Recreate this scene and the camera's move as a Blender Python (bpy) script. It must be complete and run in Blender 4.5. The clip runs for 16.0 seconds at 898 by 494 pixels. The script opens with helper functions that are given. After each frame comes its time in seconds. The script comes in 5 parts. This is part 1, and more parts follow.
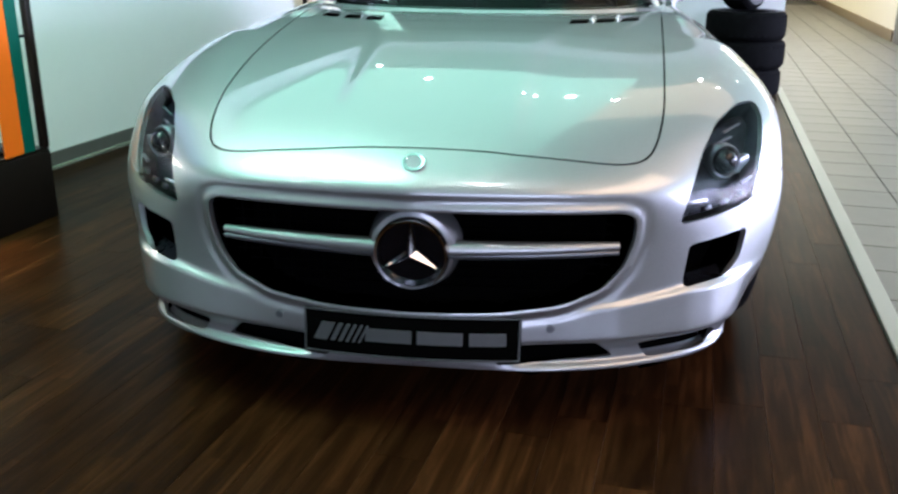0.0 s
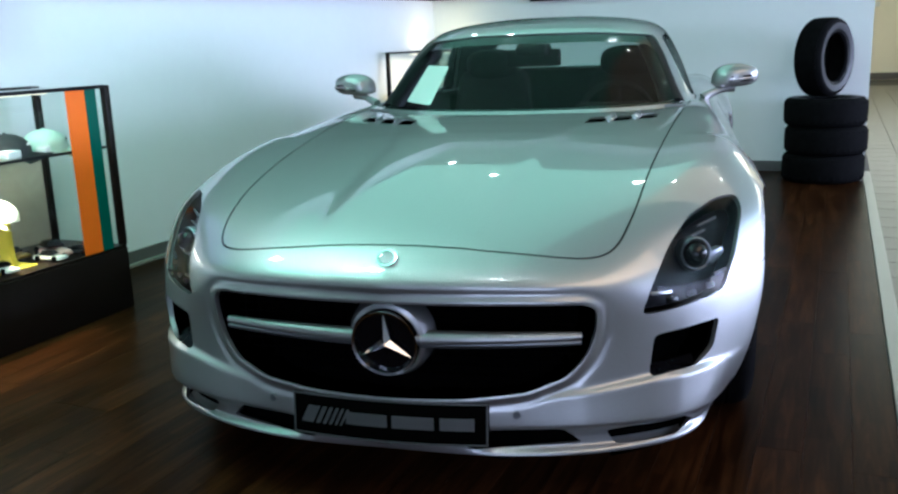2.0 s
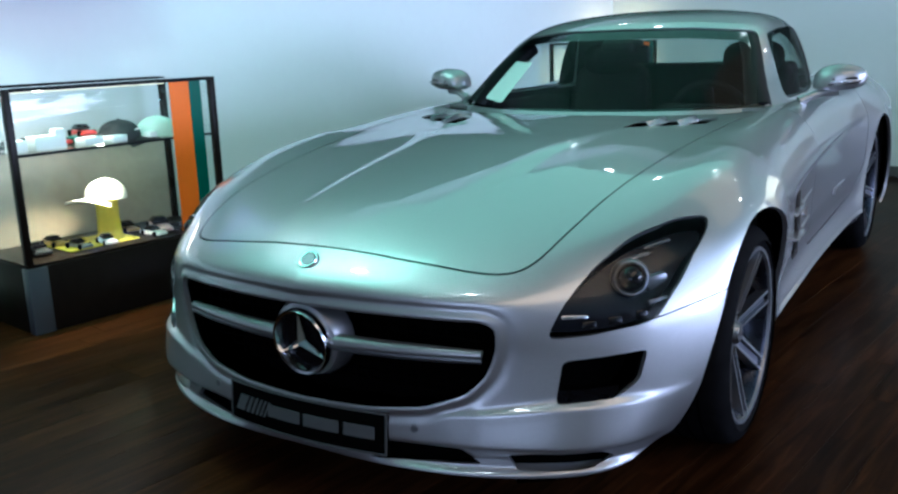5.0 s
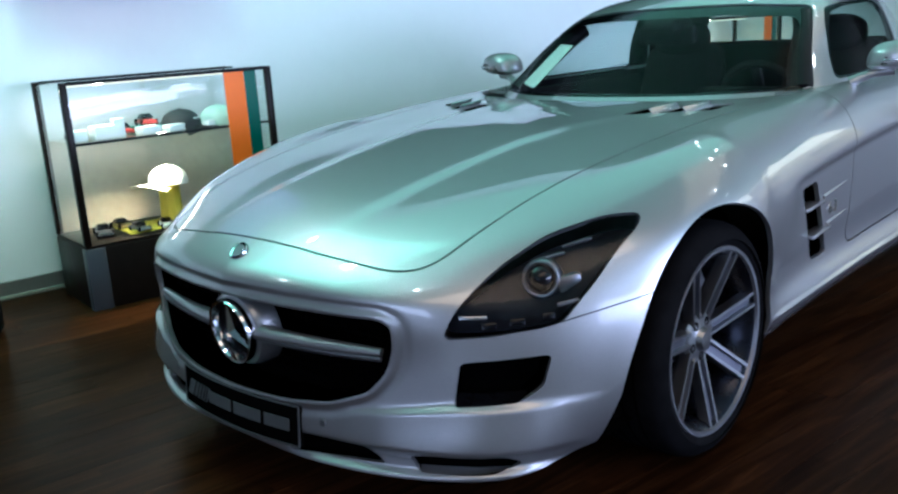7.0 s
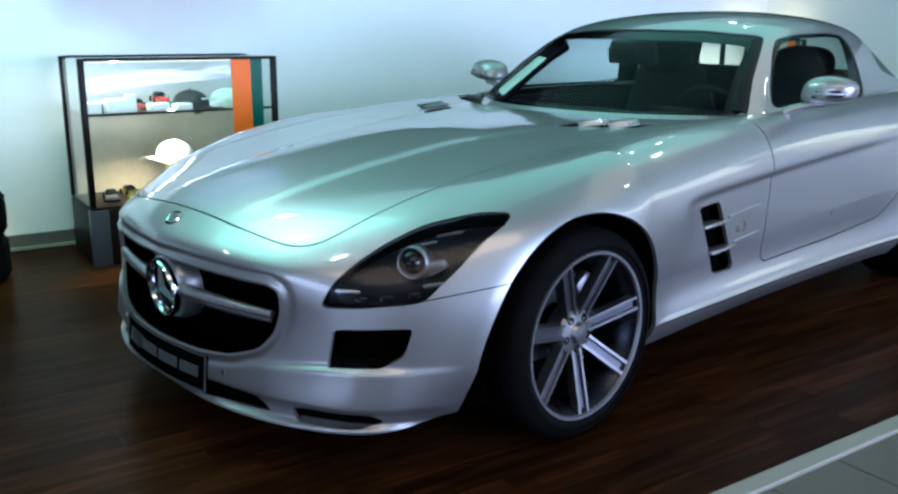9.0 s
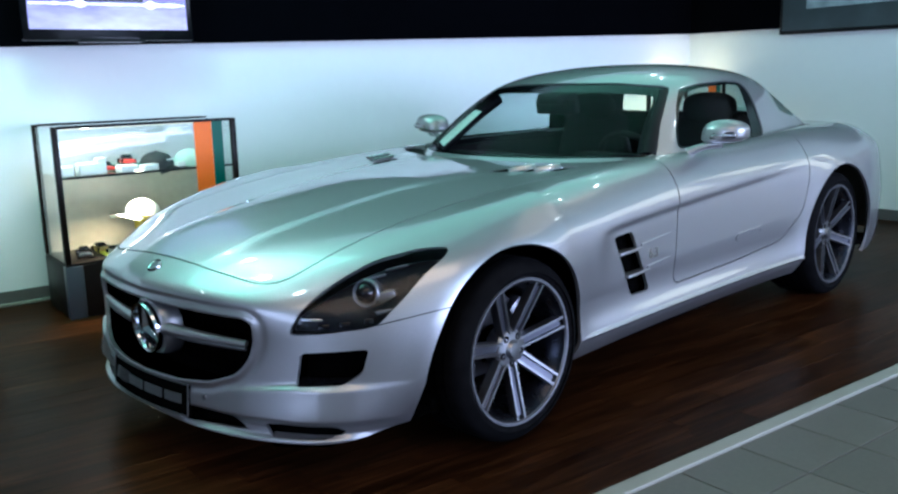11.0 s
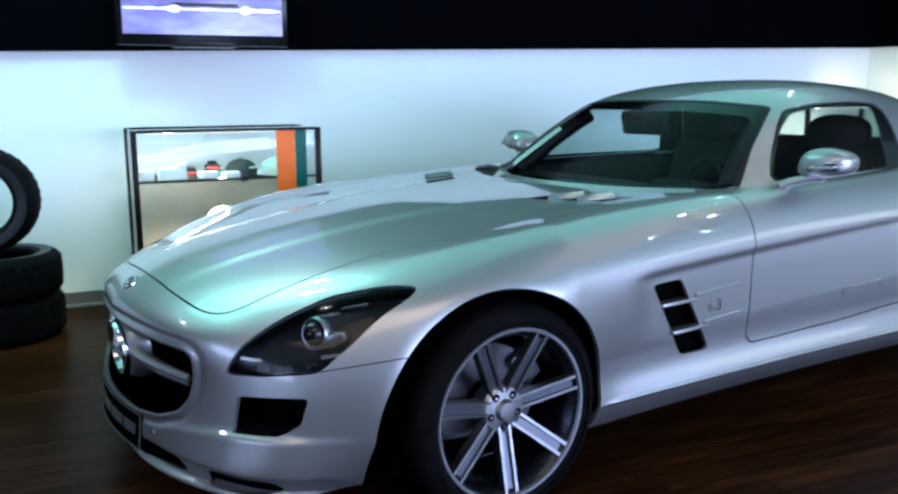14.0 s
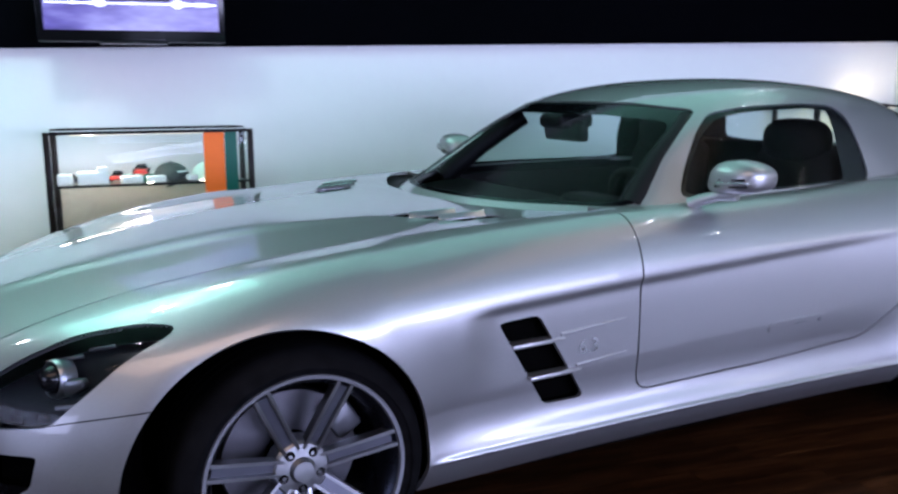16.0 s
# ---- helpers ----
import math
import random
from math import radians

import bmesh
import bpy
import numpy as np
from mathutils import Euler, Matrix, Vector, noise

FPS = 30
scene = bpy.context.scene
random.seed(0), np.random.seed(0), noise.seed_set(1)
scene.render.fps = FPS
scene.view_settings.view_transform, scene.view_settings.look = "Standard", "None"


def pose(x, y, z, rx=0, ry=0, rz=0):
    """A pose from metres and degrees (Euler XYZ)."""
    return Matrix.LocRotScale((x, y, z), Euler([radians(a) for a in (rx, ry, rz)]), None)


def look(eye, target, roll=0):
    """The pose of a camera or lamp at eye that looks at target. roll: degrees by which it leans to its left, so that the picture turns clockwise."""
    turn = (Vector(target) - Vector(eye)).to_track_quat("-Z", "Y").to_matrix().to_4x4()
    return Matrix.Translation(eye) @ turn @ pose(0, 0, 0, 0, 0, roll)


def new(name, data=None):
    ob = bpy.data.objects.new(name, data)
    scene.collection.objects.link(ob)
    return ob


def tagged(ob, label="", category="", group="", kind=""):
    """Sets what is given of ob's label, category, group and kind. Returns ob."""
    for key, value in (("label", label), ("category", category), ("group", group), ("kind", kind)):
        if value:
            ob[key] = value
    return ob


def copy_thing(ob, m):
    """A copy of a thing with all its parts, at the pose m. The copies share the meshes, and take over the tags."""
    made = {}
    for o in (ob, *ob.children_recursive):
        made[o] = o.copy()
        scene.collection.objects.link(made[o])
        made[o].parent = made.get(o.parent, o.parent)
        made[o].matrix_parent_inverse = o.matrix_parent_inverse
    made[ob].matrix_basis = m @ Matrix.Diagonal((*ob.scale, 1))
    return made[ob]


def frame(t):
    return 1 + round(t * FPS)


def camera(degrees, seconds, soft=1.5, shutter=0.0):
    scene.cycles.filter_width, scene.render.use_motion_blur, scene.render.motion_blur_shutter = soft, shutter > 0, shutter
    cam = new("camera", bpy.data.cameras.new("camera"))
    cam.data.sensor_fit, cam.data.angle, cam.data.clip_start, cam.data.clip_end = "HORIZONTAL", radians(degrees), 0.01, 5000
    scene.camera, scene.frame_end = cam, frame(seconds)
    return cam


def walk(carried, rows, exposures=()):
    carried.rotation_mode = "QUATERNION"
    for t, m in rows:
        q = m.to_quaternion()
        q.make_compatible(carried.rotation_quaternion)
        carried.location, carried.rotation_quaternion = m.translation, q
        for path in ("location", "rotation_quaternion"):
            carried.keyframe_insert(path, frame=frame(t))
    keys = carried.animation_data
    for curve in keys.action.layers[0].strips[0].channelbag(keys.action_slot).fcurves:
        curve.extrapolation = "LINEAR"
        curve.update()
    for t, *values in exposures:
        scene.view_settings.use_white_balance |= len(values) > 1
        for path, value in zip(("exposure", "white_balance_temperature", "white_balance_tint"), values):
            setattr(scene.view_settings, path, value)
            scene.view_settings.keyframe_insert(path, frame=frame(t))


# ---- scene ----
cam = camera(53.6, 16.0, soft=2.4, shutter=0.4)
PATH = [
    (0, (0.328, -1.856, 1.107), (0.091, 0.024, 0.466), 0.4),
    (0.5, (0.405, -1.862, 1.108), (0.198, 0.043, 0.536), -0.9),
    (1, (0.502, -1.878, 1.14), (0.246, 0.054, 0.69), -2.1),
    (1.5, (0.611, -1.908, 1.158), (0.189, -0.004, 0.714), -2.8),
    (2, (0.719, -1.933, 1.155), (0.201, -0.053, 0.709), -2.1),
    (2.5, (0.808, -1.886, 1.154), (0.28, -0.021, 0.662), -3.6),
    (3, (0.934, -1.805, 1.173), (0.284, 0.009, 0.636), -1.6),
    (3.5, (1.016, -1.765, 1.178), (0.277, 0.021, 0.662), -1.4),
    (4, (1.193, -1.722, 1.182), (0.278, -0.014, 0.685), -1.3),
    (4.5, (1.361, -1.673, 1.19), (0.36, -0.005, 0.725), -1.1),
    (5, (1.45, -1.57, 1.172), (0.425, 0.086, 0.715), -1.9),
    (5.2, (1.462, -1.506, 1.163), (0.437, 0.151, 0.715), -0.9),
    (7.3, (1.983, -1.104, 1.17), (0.636, 0.293, 0.686), -3.9),
    (7.5, (2.013, -1.07, 1.172), (0.72, 0.384, 0.708), -4.7),
    (8, (2.131, -0.958, 1.194), (0.838, 0.481, 0.687), -1.9),
    (8.5, (2.264, -0.927, 1.202), (0.872, 0.442, 0.768), -1.4),
    (9, (2.447, -1.03, 1.199), (1.013, 0.277, 0.714), 0.4),
    (9.5, (2.564, -1.092, 1.246), (1.15, 0.249, 0.792), -0.2),
    (9.7, (2.619, -1.158, 1.265), (1.252, 0.235, 0.829), -0.4),
    (11.8, (2.805, -1.288, 1.239), (1.384, 0.078, 0.898), -2.3),
    (12, (2.822, -1.255, 1.241), (1.373, 0.079, 0.894), -1.7),
    (12.5, (2.846, -1.121, 1.243), (1.406, 0.201, 0.82), -3.8),
    (13, (2.803, -0.917, 1.249), (1.366, 0.422, 0.872), -0.3),
    (13.5, (2.812, -0.749, 1.233), (1.313, 0.522, 0.861), -2.1),
    (14, (2.854, -0.515, 1.234), (1.189, 0.536, 0.885), -0.3),
    (14.5, (2.812, -0.323, 1.215), (1.105, 0.638, 0.808), -2.0),
    (15, (2.75, -0.122, 1.223), (1.1, 0.93, 0.809), 0.6),
    (15.5, (2.755, 0.068, 1.236), (1.104, 1.12, 0.824), -3.0),
    (16, (2.85, 0.302, 1.244), (1.105, 1.213, 0.888), -0.3),
]
walk(cam, [(t, look(eye, target, roll)) for t, eye, target, roll in PATH], exposures=[(0, 0.6, 6050, 15), (0.5, 0.35, 5800, 8), (1.5, 0.05, 5700, 8), (3, -0.03, 5650, 7), (4.2, -0.18, 5500, 7), (5, -0.22, 5350, 7), (8, -0.13, 5350, 8), (12, -0.07, 5350, 8), (13, -0.07, 5350, 8), (14, -0.16, 5250, 9), (15.5, -0.2, 5200, 9), (16, -0.36, 5700, 24)])
scene.render.film_transparent = False

# ---------- light ----------
world = bpy.data.worlds.new("world")
scene.world = world
world.use_nodes = True
wn = world.node_tree.nodes
wn["Background"].inputs["Color"].default_value = (0.55, 0.62, 0.8, 1)
wn["Background"].inputs["Strength"].default_value = 0.05

ROOM_TURN = 8.3                    # the room stands askew to the car
ROOM = pose(0, 0, 0, 0, 0, -ROOM_TURN)   # local x across the room, local y along the side wall


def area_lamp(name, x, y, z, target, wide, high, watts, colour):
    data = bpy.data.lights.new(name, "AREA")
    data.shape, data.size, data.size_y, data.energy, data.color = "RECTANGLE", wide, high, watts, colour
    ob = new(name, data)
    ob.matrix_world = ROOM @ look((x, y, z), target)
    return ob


SHOP_X, SHOP_FRONT, SHOP_BACK, CEIL = 8.0, -7.0, 6.2, 3.0
WALL_X, STRIP_X, HALL_END = -2.6, 1.24, 21.0

area_lamp("window_daylight", SHOP_X - 0.1, 5.3, 1.7, (0, 5.3, 1.3), 10.4, 1.9, 480, (0.74, 0.75, 1.0))
# second lamp added over the window to firm up the car's wall shadow
area_lamp("window_boost_light", SHOP_X - 0.14, 5.0, 1.55, (0, 5.0, 1.2), 5.4, 1.4, 520, (0.74, 0.75, 1.0))
# broad green lamp added overhead in place of a mint-lit ceiling
area_lamp("overhead_tint_light", -1.1, 1.75, CEIL - 0.03, (-1.1, 1.75, 0), 2.8, 6.5, 55, (0.43, 1.0, 0.73))
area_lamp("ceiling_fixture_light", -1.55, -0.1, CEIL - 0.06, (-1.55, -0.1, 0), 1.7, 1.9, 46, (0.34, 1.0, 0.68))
downlight = area_lamp("downlight", -1.15, 0.06, CEIL - 0.115, (-1.15, 0.06, 0), 0.1, 0.1, 14, (0.75, 1.0, 0.85))
downlight.data.shape = "DISK"
# fill lamp added at the front wall to brighten the bumper
area_lamp("front_fill_light", 3.4, SHOP_FRONT + 0.12, 1.6, (3.4, 0, 1.1), 4.4, 1.9, 120, (0.72, 0.76, 1.0))
# warm fill lamp added to lift the floor and tint the car's side
area_lamp("warm_fill_light", 2.6, -0.5, CEIL - 0.03, (2.6, -0.5, 0), 1.6, 3.6, 68, (1.0, 0.68, 0.44))
# weak warm lamp added overhead to turn the windscreen pillar beige
area_lamp("pillar_tint_light", 1.15, 3.6, CEIL - 0.03, (1.15, 3.6, 0), 2.0, 1.5, 9, (1.0, 0.70, 0.42))
area_lamp("hall_light", 4.4, 14.5, CEIL - 0.05, (4.4, 14.5, 0), 6.4, 9.0, 600, (1.0, 0.92, 0.74))
area_lamp("corner_case_light", -2.3, 5.5, 1.07, (-2.3, 5.5, 0), 0.3, 0.6, 6.0, (1.0, 0.76, 0.38))
area_lamp("case_light", -2.4, 5.88, 1.12, (-2.5, 5.95, 2.0), 0.5, 0.15, 2.2, (1.0, 0.82, 0.45))

case_spot = area_lamp("case_spot_light", -2.10, 0.74, 0.735, (-2.14, 0.56, 0.2), 0.05, 0.05, 9.0, (1.0, 0.78, 0.44))
case_spot.data.spread = radians(92)
area_lamp("case_shelf_light", -2.16, 0.45, 1.005, (-2.14, 0.45, 0), 0.5, 0.06, 4.2, (1.0, 0.88, 0.70))

# ---------- materials ----------


def nodes_of(name):
    m = bpy.data.materials.new(name)
    m.use_nodes = True
    t = m.node_tree
    return m, t.nodes, t.links, t.nodes["Principled BSDF"]


def setp(b, **kw):
    names = dict(color="Base Color", rough="Roughness", metal="Metallic", coat="Coat Weight", coat_rough="Coat Roughness",
                 spec="Specular IOR Level", emit="Emission Color", power="Emission Strength", trans="Transmission Weight",
                 ior="IOR", alpha="Alpha", sheen="Sheen Weight")
    for k, v in kw.items():
        b.inputs[names[k]].default_value = (*v, 1) if isinstance(v, tuple) else v


def tex(n, l, scale, detail=4.0, rough=0.55, coord="Object", stretch=(1, 1, 1)):
    co = n.new("ShaderNodeTexCoord")
    mp = n.new("ShaderNodeMapping")
    mp.inputs["Scale"].default_value = stretch
    no = n.new("ShaderNodeTexNoise")
    no.inputs["Scale"].default_value, no.inputs["Detail"].default_value, no.inputs["Roughness"].default_value = scale, detail, rough
    l.new(co.outputs[coord], mp.inputs[0])
    l.new(mp.outputs[0], no.inputs["Vector"])
    return no


def ramp(n, l, src, stops):
    r = n.new("ShaderNodeValToRGB")
    while len(r.color_ramp.elements) < len(stops):
        r.color_ramp.elements.new(0.5)
    for e, (p, c) in zip(r.color_ramp.elements, stops):
        e.position, e.color = p, (*c, 1)
    l.new(src, r.inputs[0])
    return r.outputs[0]


def bump(n, l, b, src, strength, distance):
    u = n.new("ShaderNodeBump")
    u.inputs["Strength"].default_value, u.inputs["Distance"].default_value = strength, distance
    l.new(src, u.inputs["Height"])
    l.new(u.outputs[0], b.inputs["Normal"])


def rough_from(n, l, b, src, lo, hi):
    r = n.new("ShaderNodeMapRange")
    r.inputs["To Min"].default_value, r.inputs["To Max"].default_value = lo, hi
    l.new(src, r.inputs["Value"])
    l.new(r.outputs[0], b.inputs["Roughness"])


def plain(name, color, rough=0.5, metal=0.0, var=0.12, scale=30.0, relief=0.0, **kw):
    """A surface with slight change of tone and gloss at two scales."""
    m, n, l, b = nodes_of(name)
    setp(b, color=color, rough=rough, metal=metal, **kw)
    a, c = tex(n, l, scale, 5), tex(n, l, scale / 9, 3)
    mix = n.new("ShaderNodeMath")
    mix.operation = "ADD"
    l.new(a.outputs[0], mix.inputs[0]), l.new(c.outputs[0], mix.inputs[1])
    half = n.new("ShaderNodeMath")
    half.operation = "MULTIPLY"
    half.inputs[1].default_value = 0.5
    l.new(mix.outputs[0], half.inputs[0])
    lo, hi = (tuple(min(1, v * f) for v in color) for f in (1 - var, 1 + var))
    l.new(ramp(n, l, half.outputs[0], [(0.3, lo), (0.7, hi)]), b.inputs["Base Color"])
    rough_from(n, l, b, a.outputs[0], max(0.02, rough - 0.06), min(1, rough + 0.06))
    if relief:
        bump(n, l, b, a.outputs[0], 0.5, relief)
    return m


def silver_paint():
    """Metallic silver lacquer: fine flake under a clear coat."""
    m, n, l, b = nodes_of("silver_paint")
    setp(b, color=(0.45, 0.455, 0.465), metal=0.86, rough=0.43, coat=1.0, coat_rough=0.01)
    b.inputs["Coat IOR"].default_value = 1.5
    fl = tex(n, l, 900, 2)
    l.new(ramp(n, l, fl.outputs[0], [(0.3, (0.225, 0.23, 0.238)), (0.7, (0.36, 0.365, 0.374))]), b.inputs["Base Color"])
    dust = tex(n, l, 5, 5)
    r = n.new("ShaderNodeMapRange")
    r.inputs["To Min"].default_value, r.inputs["To Max"].default_value = 0.008, 0.03
    l.new(dust.outputs[0], r.inputs["Value"])
    l.new(r.outputs[0], b.inputs["Coat Roughness"])
    return m


def pane(name, tint, gloss=1.0):
    """Thin flat glass: clear with a tint, and a reflection that grows at a slant."""
    m, n, l, b = nodes_of(name)
    n.remove(b)
    tr, gl, mx, lw, pw, fr = (n.new("ShaderNode" + k) for k in ("BsdfTransparent", "BsdfGlossy", "MixShader", "LayerWeight", "Math", "Math"))
    tr.inputs[0].default_value = (*tint, 1)
    gl.inputs["Roughness"].default_value = 0.015
    gl.inputs["Color"].default_value = (gloss, gloss, gloss, 1)
    pw.operation, fr.operation = "POWER", "MULTIPLY_ADD"
    pw.inputs[1].default_value = 5.0
    fr.inputs[1].default_value, fr.inputs[2].default_value = 0.92, 0.06
    l.new(lw.outputs["Facing"], pw.inputs[0]), l.new(pw.outputs[0], fr.inputs[0])
    l.new(fr.outputs[0], mx.inputs[0]), l.new(tr.outputs[0], mx.inputs[1]), l.new(gl.outputs[0], mx.inputs[2])
    l.new(mx.outputs[0], n["Material Output"].inputs[0])
    return m


def glow(name, color, power):
    m, n, l, b = nodes_of(name)
    setp(b, color=(0.02, 0.02, 0.02), emit=color, power=power)
    return m


def wood():
    """Dark brown plank: grain along the board, tone different board by board."""
    m, n, l, b = nodes_of("brown_wood")
    info = n.new("ShaderNodeObjectInfo")
    co = n.new("ShaderNodeTexCoord")
    mp = n.new("ShaderNodeMapping")
    mp.inputs["Scale"].default_value = (16, 1.3, 16)
    sh = n.new("ShaderNodeMath")
    sh.operation = "MULTIPLY"
    sh.inputs[1].default_value = 37.0
    l.new(info.outputs["Random"], sh.inputs[0])
    cb = n.new("ShaderNodeCombineXYZ")
    l.new(sh.outputs[0], cb.inputs[0]), l.new(sh.outputs[0], cb.inputs[1])
    l.new(cb.outputs[0], mp.inputs["Location"])
    l.new(co.outputs["Object"], mp.inputs[0])
    g = n.new("ShaderNodeTexNoise")
    g.inputs["Scale"].default_value, g.inputs["Detail"].default_value, g.inputs["Roughness"].default_value = 2.2, 7, 0.6
    g.inputs["Distortion"].default_value = 0.7
    l.new(mp.outputs[0], g.inputs["Vector"])
    grain = ramp(n, l, g.outputs[0], [(0.28, (0.006, 0.0024, 0.001)), (0.5, (0.0178, 0.0075, 0.003)), (0.72, (0.038, 0.0168, 0.0069))])
    tone = ramp(n, l, info.outputs["Random"], [(0.0, (0.62, 0.56, 0.5)), (0.5, (0.9, 0.82, 0.74)), (1.0, (1.35, 1.2, 1.05))])
    mx = n.new("ShaderNodeMix")
    mx.data_type, mx.blend_type = "RGBA", "MULTIPLY"
    mx.inputs["Factor"].default_value = 1.0
    l.new(grain, mx.inputs[6]), l.new(tone, mx.inputs[7])
    # each board is made of three strips of short blocks, every block with its own tone
    turn = n.new("ShaderNodeMapping")
    turn.inputs["Rotation"].default_value = (0, 0, radians(90))
    l.new(cb.outputs[0], turn.inputs["Location"])
    l.new(co.outputs["Object"], turn.inputs[0])
    blocks = n.new("ShaderNodeTexBrick")
    blocks.offset = 0.37
    for key, value in (("Scale", 1.0), ("Brick Width", 0.41), ("Row Height", 0.0424), ("Mortar Size", 0.0004), ("Mortar Smooth", 0.3)):
        blocks.inputs[key].default_value = value
    blocks.inputs["Color1"].default_value, blocks.inputs["Color2"].default_value = (0.68, 0.65, 0.63, 1), (1.32, 1.25, 1.16, 1)
    blocks.inputs["Mortar"].default_value = (0.5, 0.46, 0.42, 1)
    l.new(turn.outputs[0], blocks.inputs["Vector"])
    tint = n.new("ShaderNodeMix")
    tint.data_type, tint.blend_type = "RGBA", "MULTIPLY"
    tint.inputs["Factor"].default_value = 1.0
    l.new(mx.outputs[2], tint.inputs[6]), l.new(blocks.outputs["Color"], tint.inputs[7])
    l.new(tint.outputs[2], b.inputs["Base Color"])
    setp(b, spec=0.018)
    rough_from(n, l, b, tex(n, l, 3, 4).outputs[0], 0.24, 0.38)
    bump(n, l, b, g.outputs[0], 0.05, 0.0008)
    return m


def tile_clay(name, island):
    m, n, l, b = nodes_of(name)
    info = n.new("ShaderNodeNewGeometry" if island else "ShaderNodeObjectInfo")
    tone = ramp(n, l, info.outputs["Random Per Island" if island else "Random"], [(0.0, (0.060, 0.055, 0.043)), (1.0, (0.078, 0.071, 0.056))])
    sp = tex(n, l, 60, 6)
    mott = ramp(n, l, sp.outputs[0], [(0.3, (0.86, 0.86, 0.85)), (0.7, (1.06, 1.06, 1.05))])
    mx = n.new("ShaderNodeMix")
    mx.data_type, mx.blend_type = "RGBA", "MULTIPLY"
    mx.inputs["Factor"].default_value = 1.0
    l.new(tone, mx.inputs[6]), l.new(mott, mx.inputs[7])
    l.new(mx.outputs[2], b.inputs["Base Color"])
    rough_from(n, l, b, tex(n, l, 4, 4).outputs[0], 0.34, 0.5)
    return m


def tread_rubber():
    m, n, l, b = nodes_of("tyre_rubber")
    setp(b, color=(0.012, 0.012, 0.013), rough=0.8, spec=0.03)
    no = tex(n, l, 25, 5)
    l.new(ramp(n, l, no.outputs[0], [(0.3, (0.002, 0.002, 0.0023)), (0.75, (0.005, 0.005, 0.0056))]), b.inputs["Base Color"])
    bump(n, l, b, no.outputs[0], 0.3, 0.0006)
    return m


PAINT = silver_paint()
BLACK = plain("black_plastic", (0.004, 0.004, 0.005), 0.5, spec=0.15)
GLOSS_BLACK = plain("gloss_black", (0.003, 0.003, 0.004), 0.15, spec=0.25)
# near-black without gloss: carries the shade of recesses, and true blacks too
VOID = plain("black_and_shade", (0.0015, 0.0015, 0.0015), 0.95, spec=0.0)
CHROME = plain("chrome", (0.78, 0.79, 0.8), 0.08, 1.0, var=0.03)
ALLOY = plain("machined_alloy", (0.25, 0.258, 0.272), 0.34, 1.0, var=0.06)
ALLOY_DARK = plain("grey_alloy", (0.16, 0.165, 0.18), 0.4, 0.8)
# alloy darkened so that its colour holds the shade in rims and intakes
SHADED_ALLOY = plain("shaded_alloy", (0.018, 0.02, 0.028), 0.28, 0.9)
WEB = plain("grey_spoke_web", (0.10, 0.105, 0.13), 0.4, 0.8)
SATIN = plain("satin_silver", (0.5, 0.51, 0.53), 0.26, 1.0, var=0.03)
BADGE = plain("badge_chrome", (0.5, 0.51, 0.53), 0.1, 1.0, var=0.03)
STEEL = plain("brake_steel", (0.09, 0.09, 0.1), 0.4, 1.0)
RUBBER = tread_rubber()
LEATHER = plain("dark_leather", (0.006, 0.0058, 0.0058), 0.6, spec=0.1, scale=60)
GLASS = pane("car_glass", (0.80, 0.90, 0.88), 0.16)
LAMP_GLASS = pane("lamp_glass", (0.8, 0.82, 0.85), 0.17)
CASE_GLASS = pane("case_glass", (0.94, 0.97, 0.95), 0.9)
WALL = plain("white_wall_paint", (0.66, 0.675, 0.67), 0.6, var=0.02, scale=14, relief=0.0004)
# grey for walls out of view, chosen to hold down bounced light
GREY_WALL = plain("bounce_curb_grey", (0.2, 0.2, 0.21), 0.7, var=0.03, scale=14)
HALL = plain("cream_wall_paint", (0.78, 0.74, 0.62), 0.6, var=0.02, scale=14)
BAND = plain("black_fascia", (0.0012, 0.0013, 0.002), 0.8, var=0.2, spec=0.0)
BASE = plain("grey_baseboard", (0.09, 0.085, 0.08), 0.5)
PALE = plain("pale_trim", (0.2, 0.2, 0.165), 0.4, var=0.06)
# green light for the bonnet is put into the ceiling's colour
CEILING = plain("ceiling_green_tint", (0.42, 0.66, 0.55), 0.7, var=0.02, scale=10)
WOOD = wood()
TILE = tile_clay("beige_tile", False)
TILE_REST = tile_clay("beige_tile_joined", True)
GROUT = plain("tile_joint", (0.055, 0.053, 0.046), 0.8)
SIDEWALL = plain("tyre_sidewall", (0.013, 0.014, 0.016), 0.42, spec=0.25)
SUBFLOOR = plain("plank_joint", (0.02, 0.014, 0.01), 0.8)
WENGE = plain("wenge_veneer", (0.009, 0.006, 0.005), 0.35, var=0.3, scale=18, spec=0.1)
TAN = plain("tan_backing", (0.4, 0.36, 0.3), 0.7)
ORANGE = plain("orange_film", (0.85, 0.15, 0.008), 0.4, var=0.04, spec=0.2)
TEAL = plain("teal_film", (0.0, 0.085, 0.06), 0.4, var=0.06, spec=0.2)
GREYBLUE = plain("grey_lacquer", (0.05, 0.053, 0.066), 0.3, var=0.06)
YELLOW = plain("yellow_cloth", (0.75, 0.6, 0.06), 0.7)
WHITE = plain("white_cloth", (0.8, 0.8, 0.78), 0.7, relief=0.0004, scale=200)
